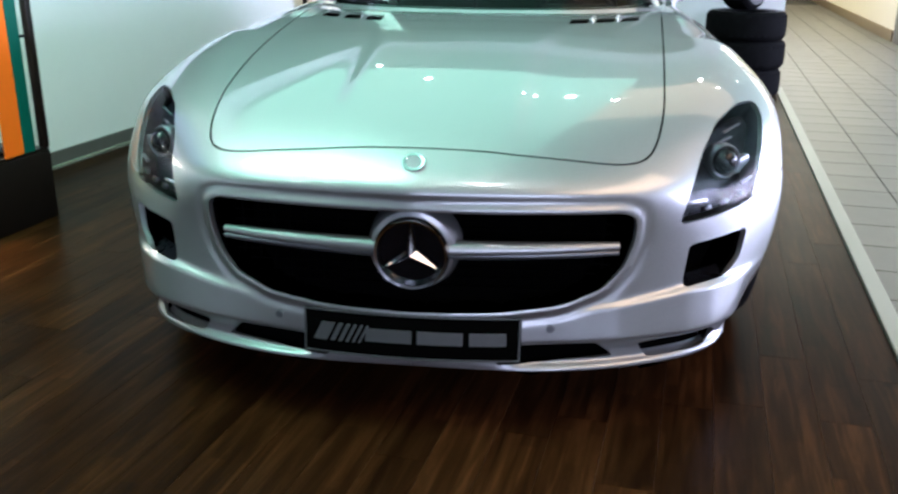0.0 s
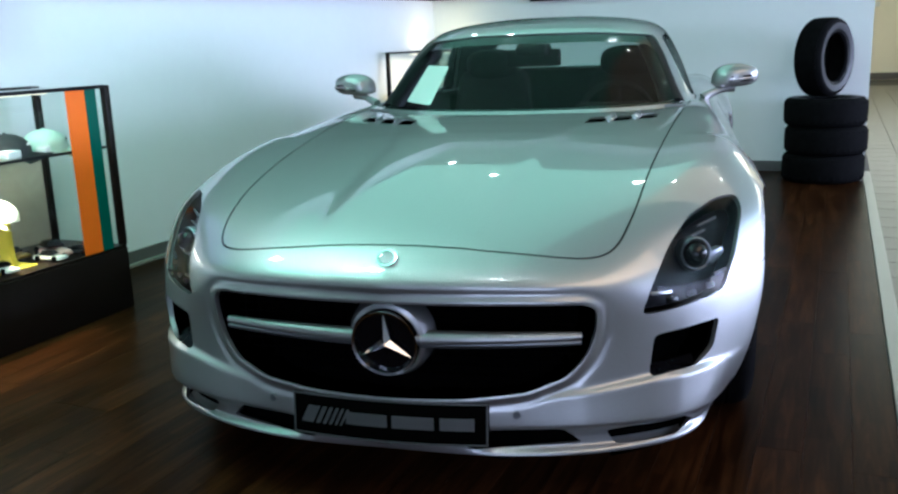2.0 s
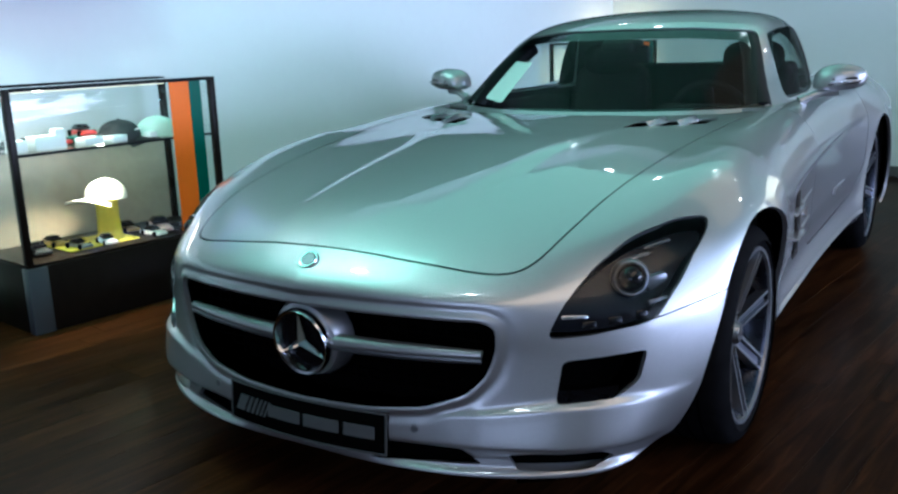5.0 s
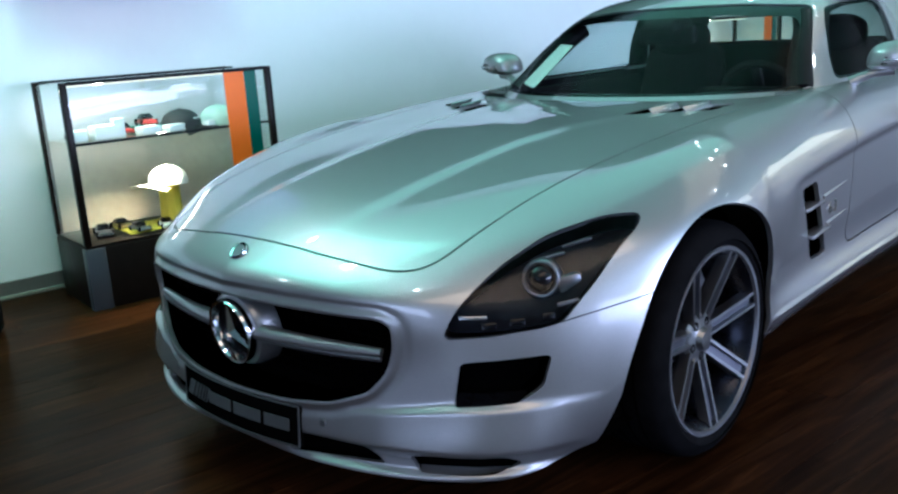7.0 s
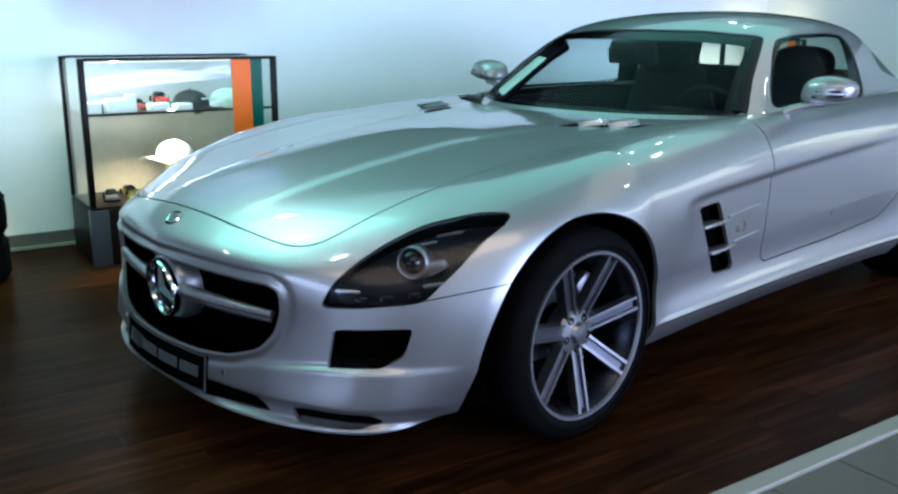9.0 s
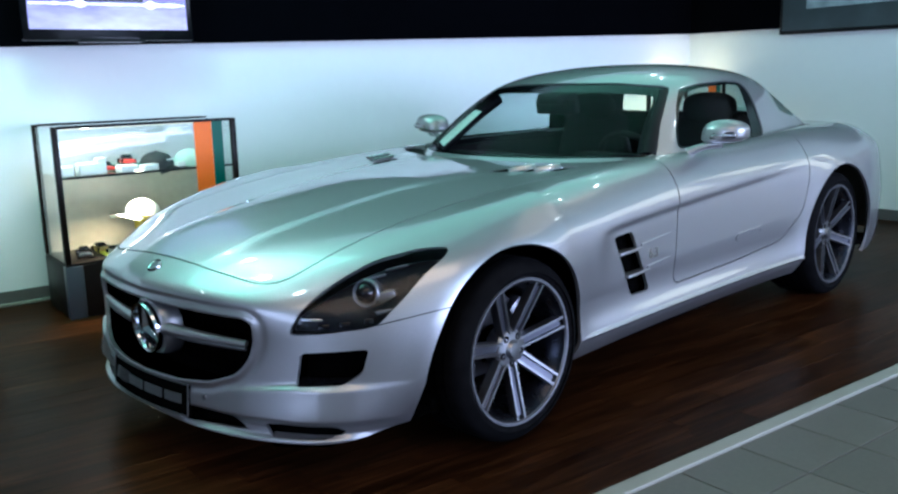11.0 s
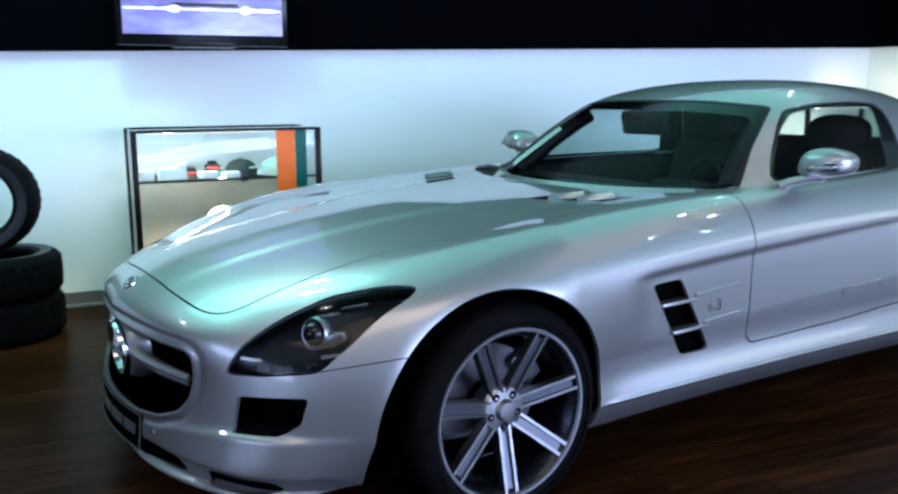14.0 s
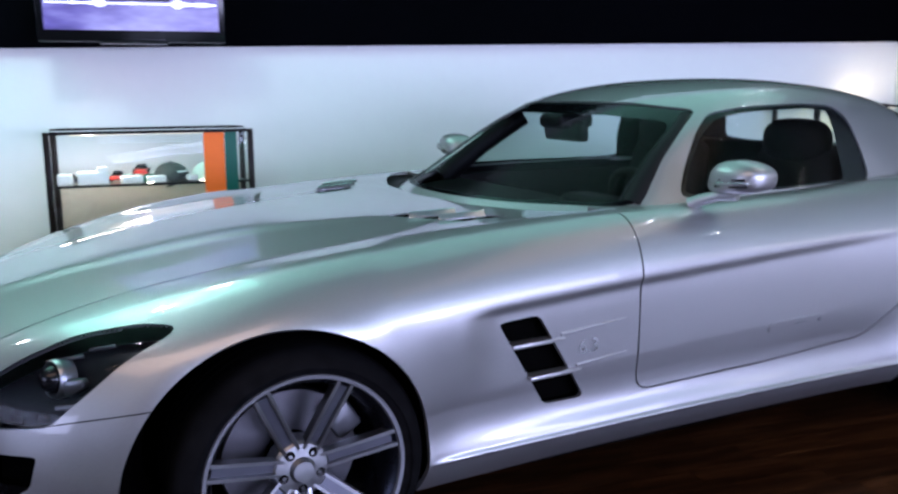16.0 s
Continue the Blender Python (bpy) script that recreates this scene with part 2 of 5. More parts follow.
MINT = plain("mint_cloth", (0.55, 0.7, 0.64), 0.7, relief=0.0004, scale=200)
INK = plain("black_cloth", (0.012, 0.013, 0.015), 0.75, relief=0.0004, scale=200)
PAPER = plain("white_paper", (0.75, 0.78, 0.76), 0.7, var=0.03)
RED = plain("red_paint", (0.45, 0.03, 0.02), 0.3)
PLATE_GREY = plain("plate_grey", (.048, .05, .052), .45)
LAMP_BOWL = plain("lamp_bowl", (.005, .006, .009), .3, spec=.2)

# ---------- mesh helpers ----------


def mesh_ob(name, bm, material, parent=None, label="", smooth=True):
    me = bpy.data.meshes.new(name)
    bm.to_mesh(me)
    bm.free()
    for p in me.polygons:
        p.use_smooth = smooth
    me.materials.append(material)
    if smooth:
        me.set_sharp_from_angle(angle=radians(38))
    ob = new(name, me)
    ob.parent = parent
    if label:
        ob["label"] = label
    return ob


def part(name, bm, material, parent, label="", smooth=True):
    return mesh_ob(name, bm, material, parent, label, smooth)


def thing(name, label, category, group="", kind="", m=None):
    ob = new(name)
    ob.empty_display_size = 0.1
    if m is not None:
        ob.matrix_basis = m
    return tagged(ob, label, category, group, kind)


def box(x0, x1, y0, y1, z0, z1, bevel=0.0, bm=None, segs=2):
    b = bmesh.new()
    bmesh.ops.create_cube(b, size=1)
    bmesh.ops.transform(b, matrix=Matrix.Translation(((x0 + x1) / 2, (y0 + y1) / 2, (z0 + z1) / 2)) @ Matrix.Diagonal((x1 - x0, y1 - y0, z1 - z0, 1)), verts=b.verts)
    if bevel:
        bmesh.ops.bevel(b, geom=b.edges[:], offset=bevel, segments=segs, affect="EDGES", profile=0.5)
    return add(bm, b)


def add(bm, b, m=None):
    """Join b into bm (or give b back where there is none)."""
    if m is not None:
        bmesh.ops.transform(b, matrix=m, verts=b.verts)
    if bm is None:
        return b
    me = bpy.data.meshes.new("joined")
    b.to_mesh(me)
    b.free()
    bm.from_mesh(me)
    bpy.data.meshes.remove(me)
    return bm


def lathe(profile, steps=48, axis="Z", closed=False):
    """Turn (radius, height) pairs round an axis."""
    bm = bmesh.new()
    rings = []
    for r, h in profile:
        ring = []
        for i in range(steps):
            a = 2 * math.pi * i / steps
            p = (r * math.cos(a), r * math.sin(a), h)
            ring.append(bm.verts.new(p if axis == "Z" else (p[2], p[0], p[1])))
        rings.append(ring)
    pairs = list(zip(rings, rings[1:])) + ([(rings[-1], rings[0])] if closed else [])
    for a, b in pairs:
        for i in range(steps):
            bm.faces.new((a[i], a[(i + 1) % steps], b[(i + 1) % steps], b[i]))
    bmesh.ops.remove_doubles(bm, verts=bm.verts[:], dist=1e-6)
    bmesh.ops.recalc_face_normals(bm, faces=bm.faces[:])
    return bm


def tube(points, radius, steps=8, caps=True):
    """A round bar along points."""
    bm = bmesh.new()
    pts = [Vector(p) for p in points]
    rings = []
    for i, p in enumerate(pts):
        d = (pts[min(i + 1, len(pts) - 1)] - pts[max(i - 1, 0)]).normalized()
        q = d.to_track_quat("Z", "Y")
        r = radius[i] if isinstance(radius, (list, tuple)) else radius
        rings.append([bm.verts.new(p + q @ Vector((r * math.cos(2 * math.pi * k / steps), r * math.sin(2 * math.pi * k / steps), 0))) for k in range(steps)])
    for a, b in zip(rings, rings[1:]):
        for k in range(steps):
            bm.faces.new((a[k], a[(k + 1) % steps], b[(k + 1) % steps], b[k]))
    if caps:
        bm.faces.new(rings[0][::-1]), bm.faces.new(rings[-1])
    return bm


def prism(poly, depth, bevel=0.0):
    """Extrude a flat outline (x, y) by depth along z."""
    bm = bmesh.new()
    lo = [bm.verts.new((x, y, 0)) for x, y in poly]
    hi = [bm.verts.new((x, y, depth)) for x, y in poly]
    bm.faces.new(lo[::-1]), bm.faces.new(hi)
    for i in range(len(poly)):
        j = (i + 1) % len(poly)
        bm.faces.new((lo[i], lo[j], hi[j], hi[i]))
    bmesh.ops.recalc_face_normals(bm, faces=bm.faces[:])
    if bevel:
        bmesh.ops.bevel(bm, geom=bm.edges[:], offset=bevel, segments=2, affect="EDGES", profile=0.5)
    return bm


def ball(cx, cy, cz, rx, ry, rz, u=24, v=14, power=1.0):
    bm = bmesh.new()
    bmesh.ops.create_uvsphere(bm, u_segments=u, v_segments=v, radius=1)
    for w in bm.verts:
        c = w.co
        w.co = Vector([math.copysign(abs(k) ** power, k) for k in c])
        w.co = Vector((cx + rx * w.co.x, cy + ry * w.co.y, cz + rz * w.co.z))
    return bm


# ---------- the room ----------


def room_box(name, x0, x1, y0, y1, z0, z1, material, parent=None, bevel=0.0):
    ob = mesh_ob(name, box(x0, x1, y0, y1, z0, z1, bevel), material, parent, smooth=False)
    if parent is None:
        ob.matrix_basis = ROOM
    return ob


S = dict(kind="structure")
floor_wood = tagged(room_box("floor", WALL_X, STRIP_X, SHOP_FRONT, SHOP_BACK, -0.12, -0.016, SUBFLOOR), "dark brown wooden plank floor with satin varnish", "floor", **S)
floor_tile = tagged(room_box("floor_tiled", STRIP_X, SHOP_X, SHOP_FRONT, HALL_END, -0.12, -0.012, GROUT), "beige grey ceramic tile floor with dark joints", "floor", **S)
tagged(room_box("floor_edge_strip", STRIP_X - 0.03, STRIP_X + 0.03, SHOP_FRONT, SHOP_BACK, -0.03, 0.012, PALE, bevel=0.004), "pale metal edging strip between planks and tiles", "trim", **S)
tagged(room_box("wall_side", WALL_X - 0.2, WALL_X, SHOP_FRONT, SHOP_BACK + 0.16, -0.12, CEIL, WALL), "white painted side wall of the showroom", "wall", **S)
tagged(room_box("wall_back", WALL_X, STRIP_X - 0.02, SHOP_BACK, SHOP_BACK + 0.16, -0.12, CEIL, WALL), "white painted partition wall ending at the passage", "wall", **S)
tagged(room_box("wall_hall_side", STRIP_X - 0.36, STRIP_X - 0.2, SHOP_BACK + 0.16, HALL_END, -0.12, CEIL, HALL), "cream painted passage wall", "wall", **S)
tagged(room_box("wall_hall_end", STRIP_X - 0.36, SHOP_X, HALL_END, HALL_END + 0.2, -0.12, CEIL, HALL), "cream painted end wall of the passage", "wall", **S)
tagged(room_box("wall_hall_right", 2.9, 3.1, 10.75, HALL_END, -0.12, CEIL, HALL), "cream painted passage wall with brown base", "wall", **S)
# out of view; its green colour tints what the car mirrors
tagged(room_box("ceiling", WALL_X - 0.2, SHOP_X, SHOP_FRONT, HALL_END, CEIL, CEIL + 0.15, CEILING), "unseen showroom ceiling with green light put into its colour", "ceiling", **S)
# unseen walls close the room; their grey keeps fill light low
tagged(room_box("wall_front", WALL_X - 0.2, SHOP_X, SHOP_FRONT - 0.2, SHOP_FRONT, -0.12, CEIL, GREY_WALL), "unseen front wall, greyed to curb bounced light", "wall", **S)
tagged(room_box("wall_right", SHOP_X, SHOP_X + 0.2, SHOP_FRONT, HALL_END, -0.12, CEIL, GREY_WALL), "unseen far side wall, greyed to curb bounced light", "wall", **S)

# baseboards
def baseboard(name, x0, x1, y0, y1, high, material):
    tagged(room_box(name, x0, x1, y0, y1, 0.0, high, material, bevel=0.003), "dark grey skirting board", "baseboard", **S)


baseboard("baseboard", WALL_X, WALL_X + 0.018, SHOP_FRONT, SHOP_BACK, 0.085, BASE)
baseboard("baseboard_back", WALL_X + 0.018, STRIP_X - 0.05, SHOP_BACK - 0.018, SHOP_BACK, 0.085, BASE)
baseboard("baseboard_hall", 2.88, 2.9, 10.75, HALL_END - 0.02, 0.14, plain("brown_base", (0.2, 0.15, 0.09), 0.5))
baseboard("baseboard_hall_end", STRIP_X - 0.2, 2.88, HALL_END - 0.02, HALL_END, 0.16, BASE)
# pale strip added for the light reflected at the skirting's foot
tagged(room_box("trim", WALL_X + 0.018, WALL_X + 0.034, SHOP_FRONT, SHOP_BACK - 0.02, 0.0, 0.018, PALE, bevel=0.003), "pale strip in place of reflected light along the floor", "trim", **S)

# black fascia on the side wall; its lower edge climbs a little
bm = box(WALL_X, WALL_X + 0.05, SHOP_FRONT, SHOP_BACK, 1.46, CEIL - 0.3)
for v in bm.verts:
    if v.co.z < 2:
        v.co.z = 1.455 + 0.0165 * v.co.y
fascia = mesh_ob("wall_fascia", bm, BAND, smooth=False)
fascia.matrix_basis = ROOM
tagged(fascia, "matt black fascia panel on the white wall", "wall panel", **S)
bm = box(WALL_X + 0.05, -1.62, SHOP_BACK - 0.05, SHOP_BACK, 1.557, CEIL - 0.3)
fascia_b = mesh_ob("wall_fascia_back", bm, BAND, smooth=False)
fascia_b.matrix_basis = ROOM
tagged(fascia_b, "matt black fascia panel on the back wall", "wall panel", **S)

# ---------- the car: sheets lofted over design curves ----------


def cr(p, n):
    """Smooth curve through the points of p along its first axis, n steps a span; p has a ghost point at each end."""
    t = np.linspace(0, 1, n, endpoint=False).reshape((-1,) + (1,) * (p.ndim - 1))
    out = []
    for i in range(1, len(p) - 2):
        a, b, c, d = p[i - 1], p[i], p[i + 1], p[i + 2]
        m1, m2 = (c - a) / 2, (d - b) / 2
        out.append((2 * t**3 - 3 * t**2 + 1) * b + (t**3 - 2 * t**2 + t) * m1 + (-2 * t**3 + 3 * t**2) * c + (t**3 - t**2) * m2)
    out.append(p[-2][None])
    return np.concatenate(out)


def flip_x(p):
    return p * np.array([-1.0, 1, 1])


def grid_tris(ids):
    a, b, c, d = ids[:-1, :-1].ravel(), ids[1:, :-1].ravel(), ids[1:, 1:].ravel(), ids[:-1, 1:].ravel()
    return np.concatenate([np.stack([a, b, c], 1), np.stack([a, c, d], 1)])


def weld(v, tris):
    key = np.round(v, 5)
    _, first, back = np.unique(key, axis=0, return_index=True, return_inverse=True)
    back = back.ravel()
    tris = back[tris]
    ok = (tris[:, 0] != tris[:, 1]) & (tris[:, 1] != tris[:, 2]) & (tris[:, 0] != tris[:, 2])
    return v[first], tris[ok]


def relax(v, tris, rounds, keep):
    """Even out a sheet; points where keep is set stay."""
    e = np.concatenate([tris[:, [0, 1]], tris[:, [1, 2]], tris[:, [2, 0]]])
    e = np.unique(np.sort(e, 1), axis=0)
    deg = np.bincount(e.ravel(), minlength=len(v)).astype(float)
    for _ in range(rounds):
        s = np.zeros_like(v)
        np.add.at(s, e[:, 0], v[e[:, 1]])
        np.add.at(s, e[:, 1], v[e[:, 0]])
        w = s / deg[:, None]
        mid = np.abs(v[:, 0]) < 1e-6
        w[mid, 0] = 0
        v = np.where(keep[:, None], v, 0.5 * v + 0.5 * w)
    return v


def sheet_normals(v, tris):
    f = np.cross(v[tris[:, 1]] - v[tris[:, 0]], v[tris[:, 2]] - v[tris[:, 0]])
    n = np.zeros_like(v)
    for k in range(3):
        np.add.at(n, tris[:, k], f)
    n[np.abs(v[:, 0]) < 1e-6, 0] = 0
    return n / np.maximum(np.linalg.norm(n, axis=1), 1e-12)[:, None]


def clip(sheet, f):
    """The part of a sheet where f(points) is below zero, cut cleanly along the zero line."""
    v, n, tris = sheet
    d = f(v)
    inside = d < 0
    count = inside[tris].sum(1)
    keep = [tuple(t) for t in tris[count == 3]]
    vs, ns, cuts = list(v), list(n), {}

    def cut(i, j):
        k = (min(i, j), max(i, j))
        if k not in cuts:
            w = d[i] / (d[i] - d[j])
            cuts[k] = len(vs)
            vs.append(v[i] + w * (v[j] - v[i]))
            m = n[i] + w * (n[j] - n[i])
            ns.append(m / np.linalg.norm(m))
        return cuts[k]

    for t in tris[(count == 1) | (count == 2)]:
        for r in range(3):
            a, b, c = t[r], t[(r + 1) % 3], t[(r + 2) % 3]
            if inside[a] and not inside[b] and not inside[c]:
                keep.append((a, cut(a, b), cut(a, c)))
            elif inside[a] and inside[b] and not inside[c]:
                p, q = cut(b, c), cut(a, c)
                keep += [(a, b, p), (a, p, q)]
    if not keep:
        return np.zeros((0, 3)), np.zeros((0, 3)), np.zeros((0, 3), int)
    keep = np.array(keep)
    used, back = np.unique(keep, return_inverse=True)
    return np.array(vs)[used], np.array(ns)[used], back.reshape(keep.shape)


def outside(f):
    return lambda v: -f(v)


def soften(poly, r):
    """Round the corners of an outline by r metres."""
    out = []
    p = np.array(poly, float)
    if not r:
        return p
    for i in range(len(p)):
        c, a, b = p[i], p[i - 1], p[(i + 1) % len(p)]
        ua, ub = a - c, b - c
        ra, rb = min(r, 0.45 * np.linalg.norm(ua)), min(r, 0.45 * np.linalg.norm(ub))
        s, e = c + ua / np.linalg.norm(ua) * ra, c + ub / np.linalg.norm(ub) * rb
        for t in (0, .25, .5, .75, 1):
            out.append((1 - t) ** 2 * s + 2 * t * (1 - t) * c + t * t * e)
    return np.array(out)


def outline(poly, axes, where, r=0.02, grow=0.0):
    """Signed distance to a rounded outline seen along one axis; only where where(points) holds."""
    p = soften(poly, r)

    def f(v):
        xy = v[:, axes]
        best = np.full(len(v), 9.0)
        odd = np.zeros(len(v), bool)
        for a, b in zip(p, np.roll(p, -1, 0)):
            e = b - a
            h = np.clip(((xy - a) @ e) / (e @ e), 0, 1)
            best = np.minimum(best, np.linalg.norm(xy - a - h[:, None] * e, axis=1))
            if a[1] != b[1]:
                cross = (a[1] > xy[:, 1]) != (b[1] > xy[:, 1])
                odd ^= cross & (xy[:, 0] < (b[0] - a[0]) * (xy[:, 1] - a[1]) / (b[1] - a[1]) + a[0])
        d = np.where(odd, -best, best) - grow
        return np.where(where(v), d, 9.0)
    return f


def both(*fs):
    return lambda v: np.max([f(v) for f in fs], axis=0)


def either(*fs):
    return lambda v: np.min([f(v) for f in fs], axis=0)


def sheet_ob(name, sheet, material, parent, label="", mirror=False, single=False, lip=0.014, off=0.0):
    """A mesh from a sheet with its rims turned in. mirror: both halves in one mesh; single: the mirrored half alone."""
    v, n, tris = sheet
    v = v + off * n
    e = np.concatenate([tris[:, [0, 1]], tris[:, [1, 2]], tris[:, [2, 0]]])
    key = np.sort(e, 1)
    _, idx, cnt = np.unique(key, axis=0, return_index=True, return_counts=True)
    rim = e[idx[cnt == 1]]
    rim = rim[~((np.abs(v[rim[:, 0], 0]) < 1e-5) & (np.abs(v[rim[:, 1], 0]) < 1e-5))]
    if lip and len(rim):
        a, b = rim[:, 0], rim[:, 1]
        base = len(v)
        k = len(rim)
        quad = np.concatenate([v[a], v[b], v[b] - lip * n[b], v[a] - lip * n[a]])
        fn = np.cross(v[b] - v[a], n[a])
        fn /= np.maximum(np.linalg.norm(fn, axis=1), 1e-9)[:, None]
        ar = np.arange(k)
        q = base + np.stack([ar, ar + k, ar + 2 * k, ar + 3 * k], 1)
        v, n = np.concatenate([v, quad]), np.concatenate([n, fn, fn, fn, fn])
        tris = np.concatenate([tris, q[:, [1, 0, 3]], q[:, [1, 3, 2]]])
    if mirror or single:
        mv, mn, mt = flip_x(v), flip_x(n), tris[:, ::-1]
        if single:
            v, n, tris = mv, mn, mt
        else:
            k = len(v)
            ids = np.where(np.abs(v[:, 0]) < 1e-5, np.arange(k), np.arange(k) + k)
            tris = np.concatenate([tris, ids[mt]])
            v, n = np.concatenate([v, mv]), np.concatenate([n, mn])
    me = bpy.data.meshes.new(name)
    me.from_pydata(v.tolist(), [], tris.tolist())
    me.polygons.foreach_set("use_smooth", np.ones(len(tris), bool))
    me.normals_split_custom_set_from_vertices(n.tolist())
    me.materials.append(material)
    ob = new(name, me)
    ob.parent = parent
    if label:
        ob["label"] = label
    return ob


# stations run from the nose round the corner and along the flank to the tail
BOTTOM = [(0, .035, .16), (.3, .05, .158), (.55, .13, .155), (.73, .265, .155), (.805, .455, .176), (.848, .63, .196), (.878, .92, .19), (.852, 1.27, .178), (.828, 1.7, .175),
          (.820, 2.2, .175), (.832, 2.9, .175), (.87, 3.25, .178), (.93, 3.62, .17), (.92, 4.05, .19), (.78, 4.44, .22), (.45, 4.57, .22), (0, 4.6, .22)]
BUMPER = [(0, .025, .225), (.3, .052, .228), (.55, .135, .232), (.74, .262, .24), (.842, .455, .245), (.888, .63, .245), (.922, .92, .245), (.908, 1.27, .272), (.903, 1.7, .277),
          (.897, 2.2, .273), (.908, 2.9, .268), (.93, 3.25, .266), (.955, 3.62, .25), (.94, 4.05, .27), (.80, 4.46, .30), (.45, 4.61, .30), (0, 4.63, .30)]
SCOOP = [(0, .025, .31), (.3, .058, .312), (.55, .15, .318), (.742, .275, .33), (.872, .458, .345), (.924, .625, .355), (.953, .92, .365), (.902, 1.27, .36), (.878, 1.7, .355),
         (.87, 2.2, .355), (.888, 2.9, .36), (.94, 3.25, .38), (.968, 3.62, .40), (.95, 4.05, .42), (.81, 4.46, .44), (.46, 4.63, .44), (0, 4.65, .44)]
FLANK = [(0, .035, .43), (.3, .07, .432), (.55, .155, .435), (.75, .29, .445), (.882, .462, .46), (.945, .63, .47), (.968, .92, .485), (.917, 1.27, .49), (.892, 1.7, .49),
         (.884, 2.2, .49), (.90, 2.9, .50), (.945, 3.25, .52), (.97, 3.62, .53), (.95, 4.05, .54), (.81, 4.46, .56), (.46, 4.63, .56), (0, 4.65, .56)]
CREASE = [(0, .045, .55), (.3, .07, .548), (.55, .15, .538), (.742, .31, .54), (.87, .48, .555), (.935, .645, .575), (.965, .92, .60), (.937, 1.27, .625), (.912, 1.7, .635),
          (.897, 2.2, .645), (.908, 2.9, .66), (.945, 3.25, .68), (.965, 3.62, .68), (.94, 4.05, .68), (.79, 4.45, .68), (.45, 4.61, .68), (0, 4.63, .68)]
SHOULDER = [(0, .075, .615), (.3, .10, .61), (.53, .175, .602), (.70, .34, .622), (.832, .51, .652), (.90, .67, .682), (.928, .92, .715), (.93, 1.27, .728), (.912, 1.7, .73),
            (.897, 2.2, .74), (.895, 2.9, .76), (.92, 3.25, .79), (.935, 3.62, .80), (.91, 4.05, .80), (.76, 4.44, .79), (.43, 4.6, .80), (0, 4.62, .80)]
# the top, station by station from the front wheel back
CROWN = [(.735, .50, .708), (.81, .87, .792), (.815, 1.22, .835), (.815, 1.65, .868), (.815, 2.15, .888), (.80, 2.85, .90), (.815, 3.22, .925), (.81, 3.6, .932), (.77, 4.0, .91),
         (.63, 4.36, .885), (.36, 4.5, .885), (0, 4.52, .885)]
EDGE = [(.51, .36, .698), (.60, .70, .773), (.62, 1.08, .82), (.64, 1.50, .852), (.67, 2.0, .872), (.67, 2.8, .885), (.66, 3.2, .90), (.65, 3.58, .905), (.60, 3.95, .90),
        (.48, 4.26, .893), (.27, 4.38, .893), (0, 4.4, .893)]
BULGE = [(.27, .265, .693), (.33, .60, .763), (.345, 1.02, .822), (.35, 1.42, .853), (.36, 1.85, .87), (.36, 2.7, .875), (.36, 3.15, .88), (.35, 3.55, .885), (.33, 3.9, .89),
         (.26, 4.18, .893), (.15, 4.27, .895), (0, 4.3, .895)]
SPINE = [(0, .245, .695), (0, .58, .767), (0, 1.0, .826), (0, 1.39, .855), (0, 1.8, .87), (0, 2.7, .873), (0, 3.15, .88), (0, 3.55, .885), (0, 3.9, .89),
         (0, 4.12, .893), (0, 4.2, .895), (0, 4.22, .895)]


AXLES = ((0.930, 0.318, 0.322), (3.57, 0.337, 0.342))
ARCHES = ((0.876, 0.318, 0.380), (3.53, 0.337, 0.388))


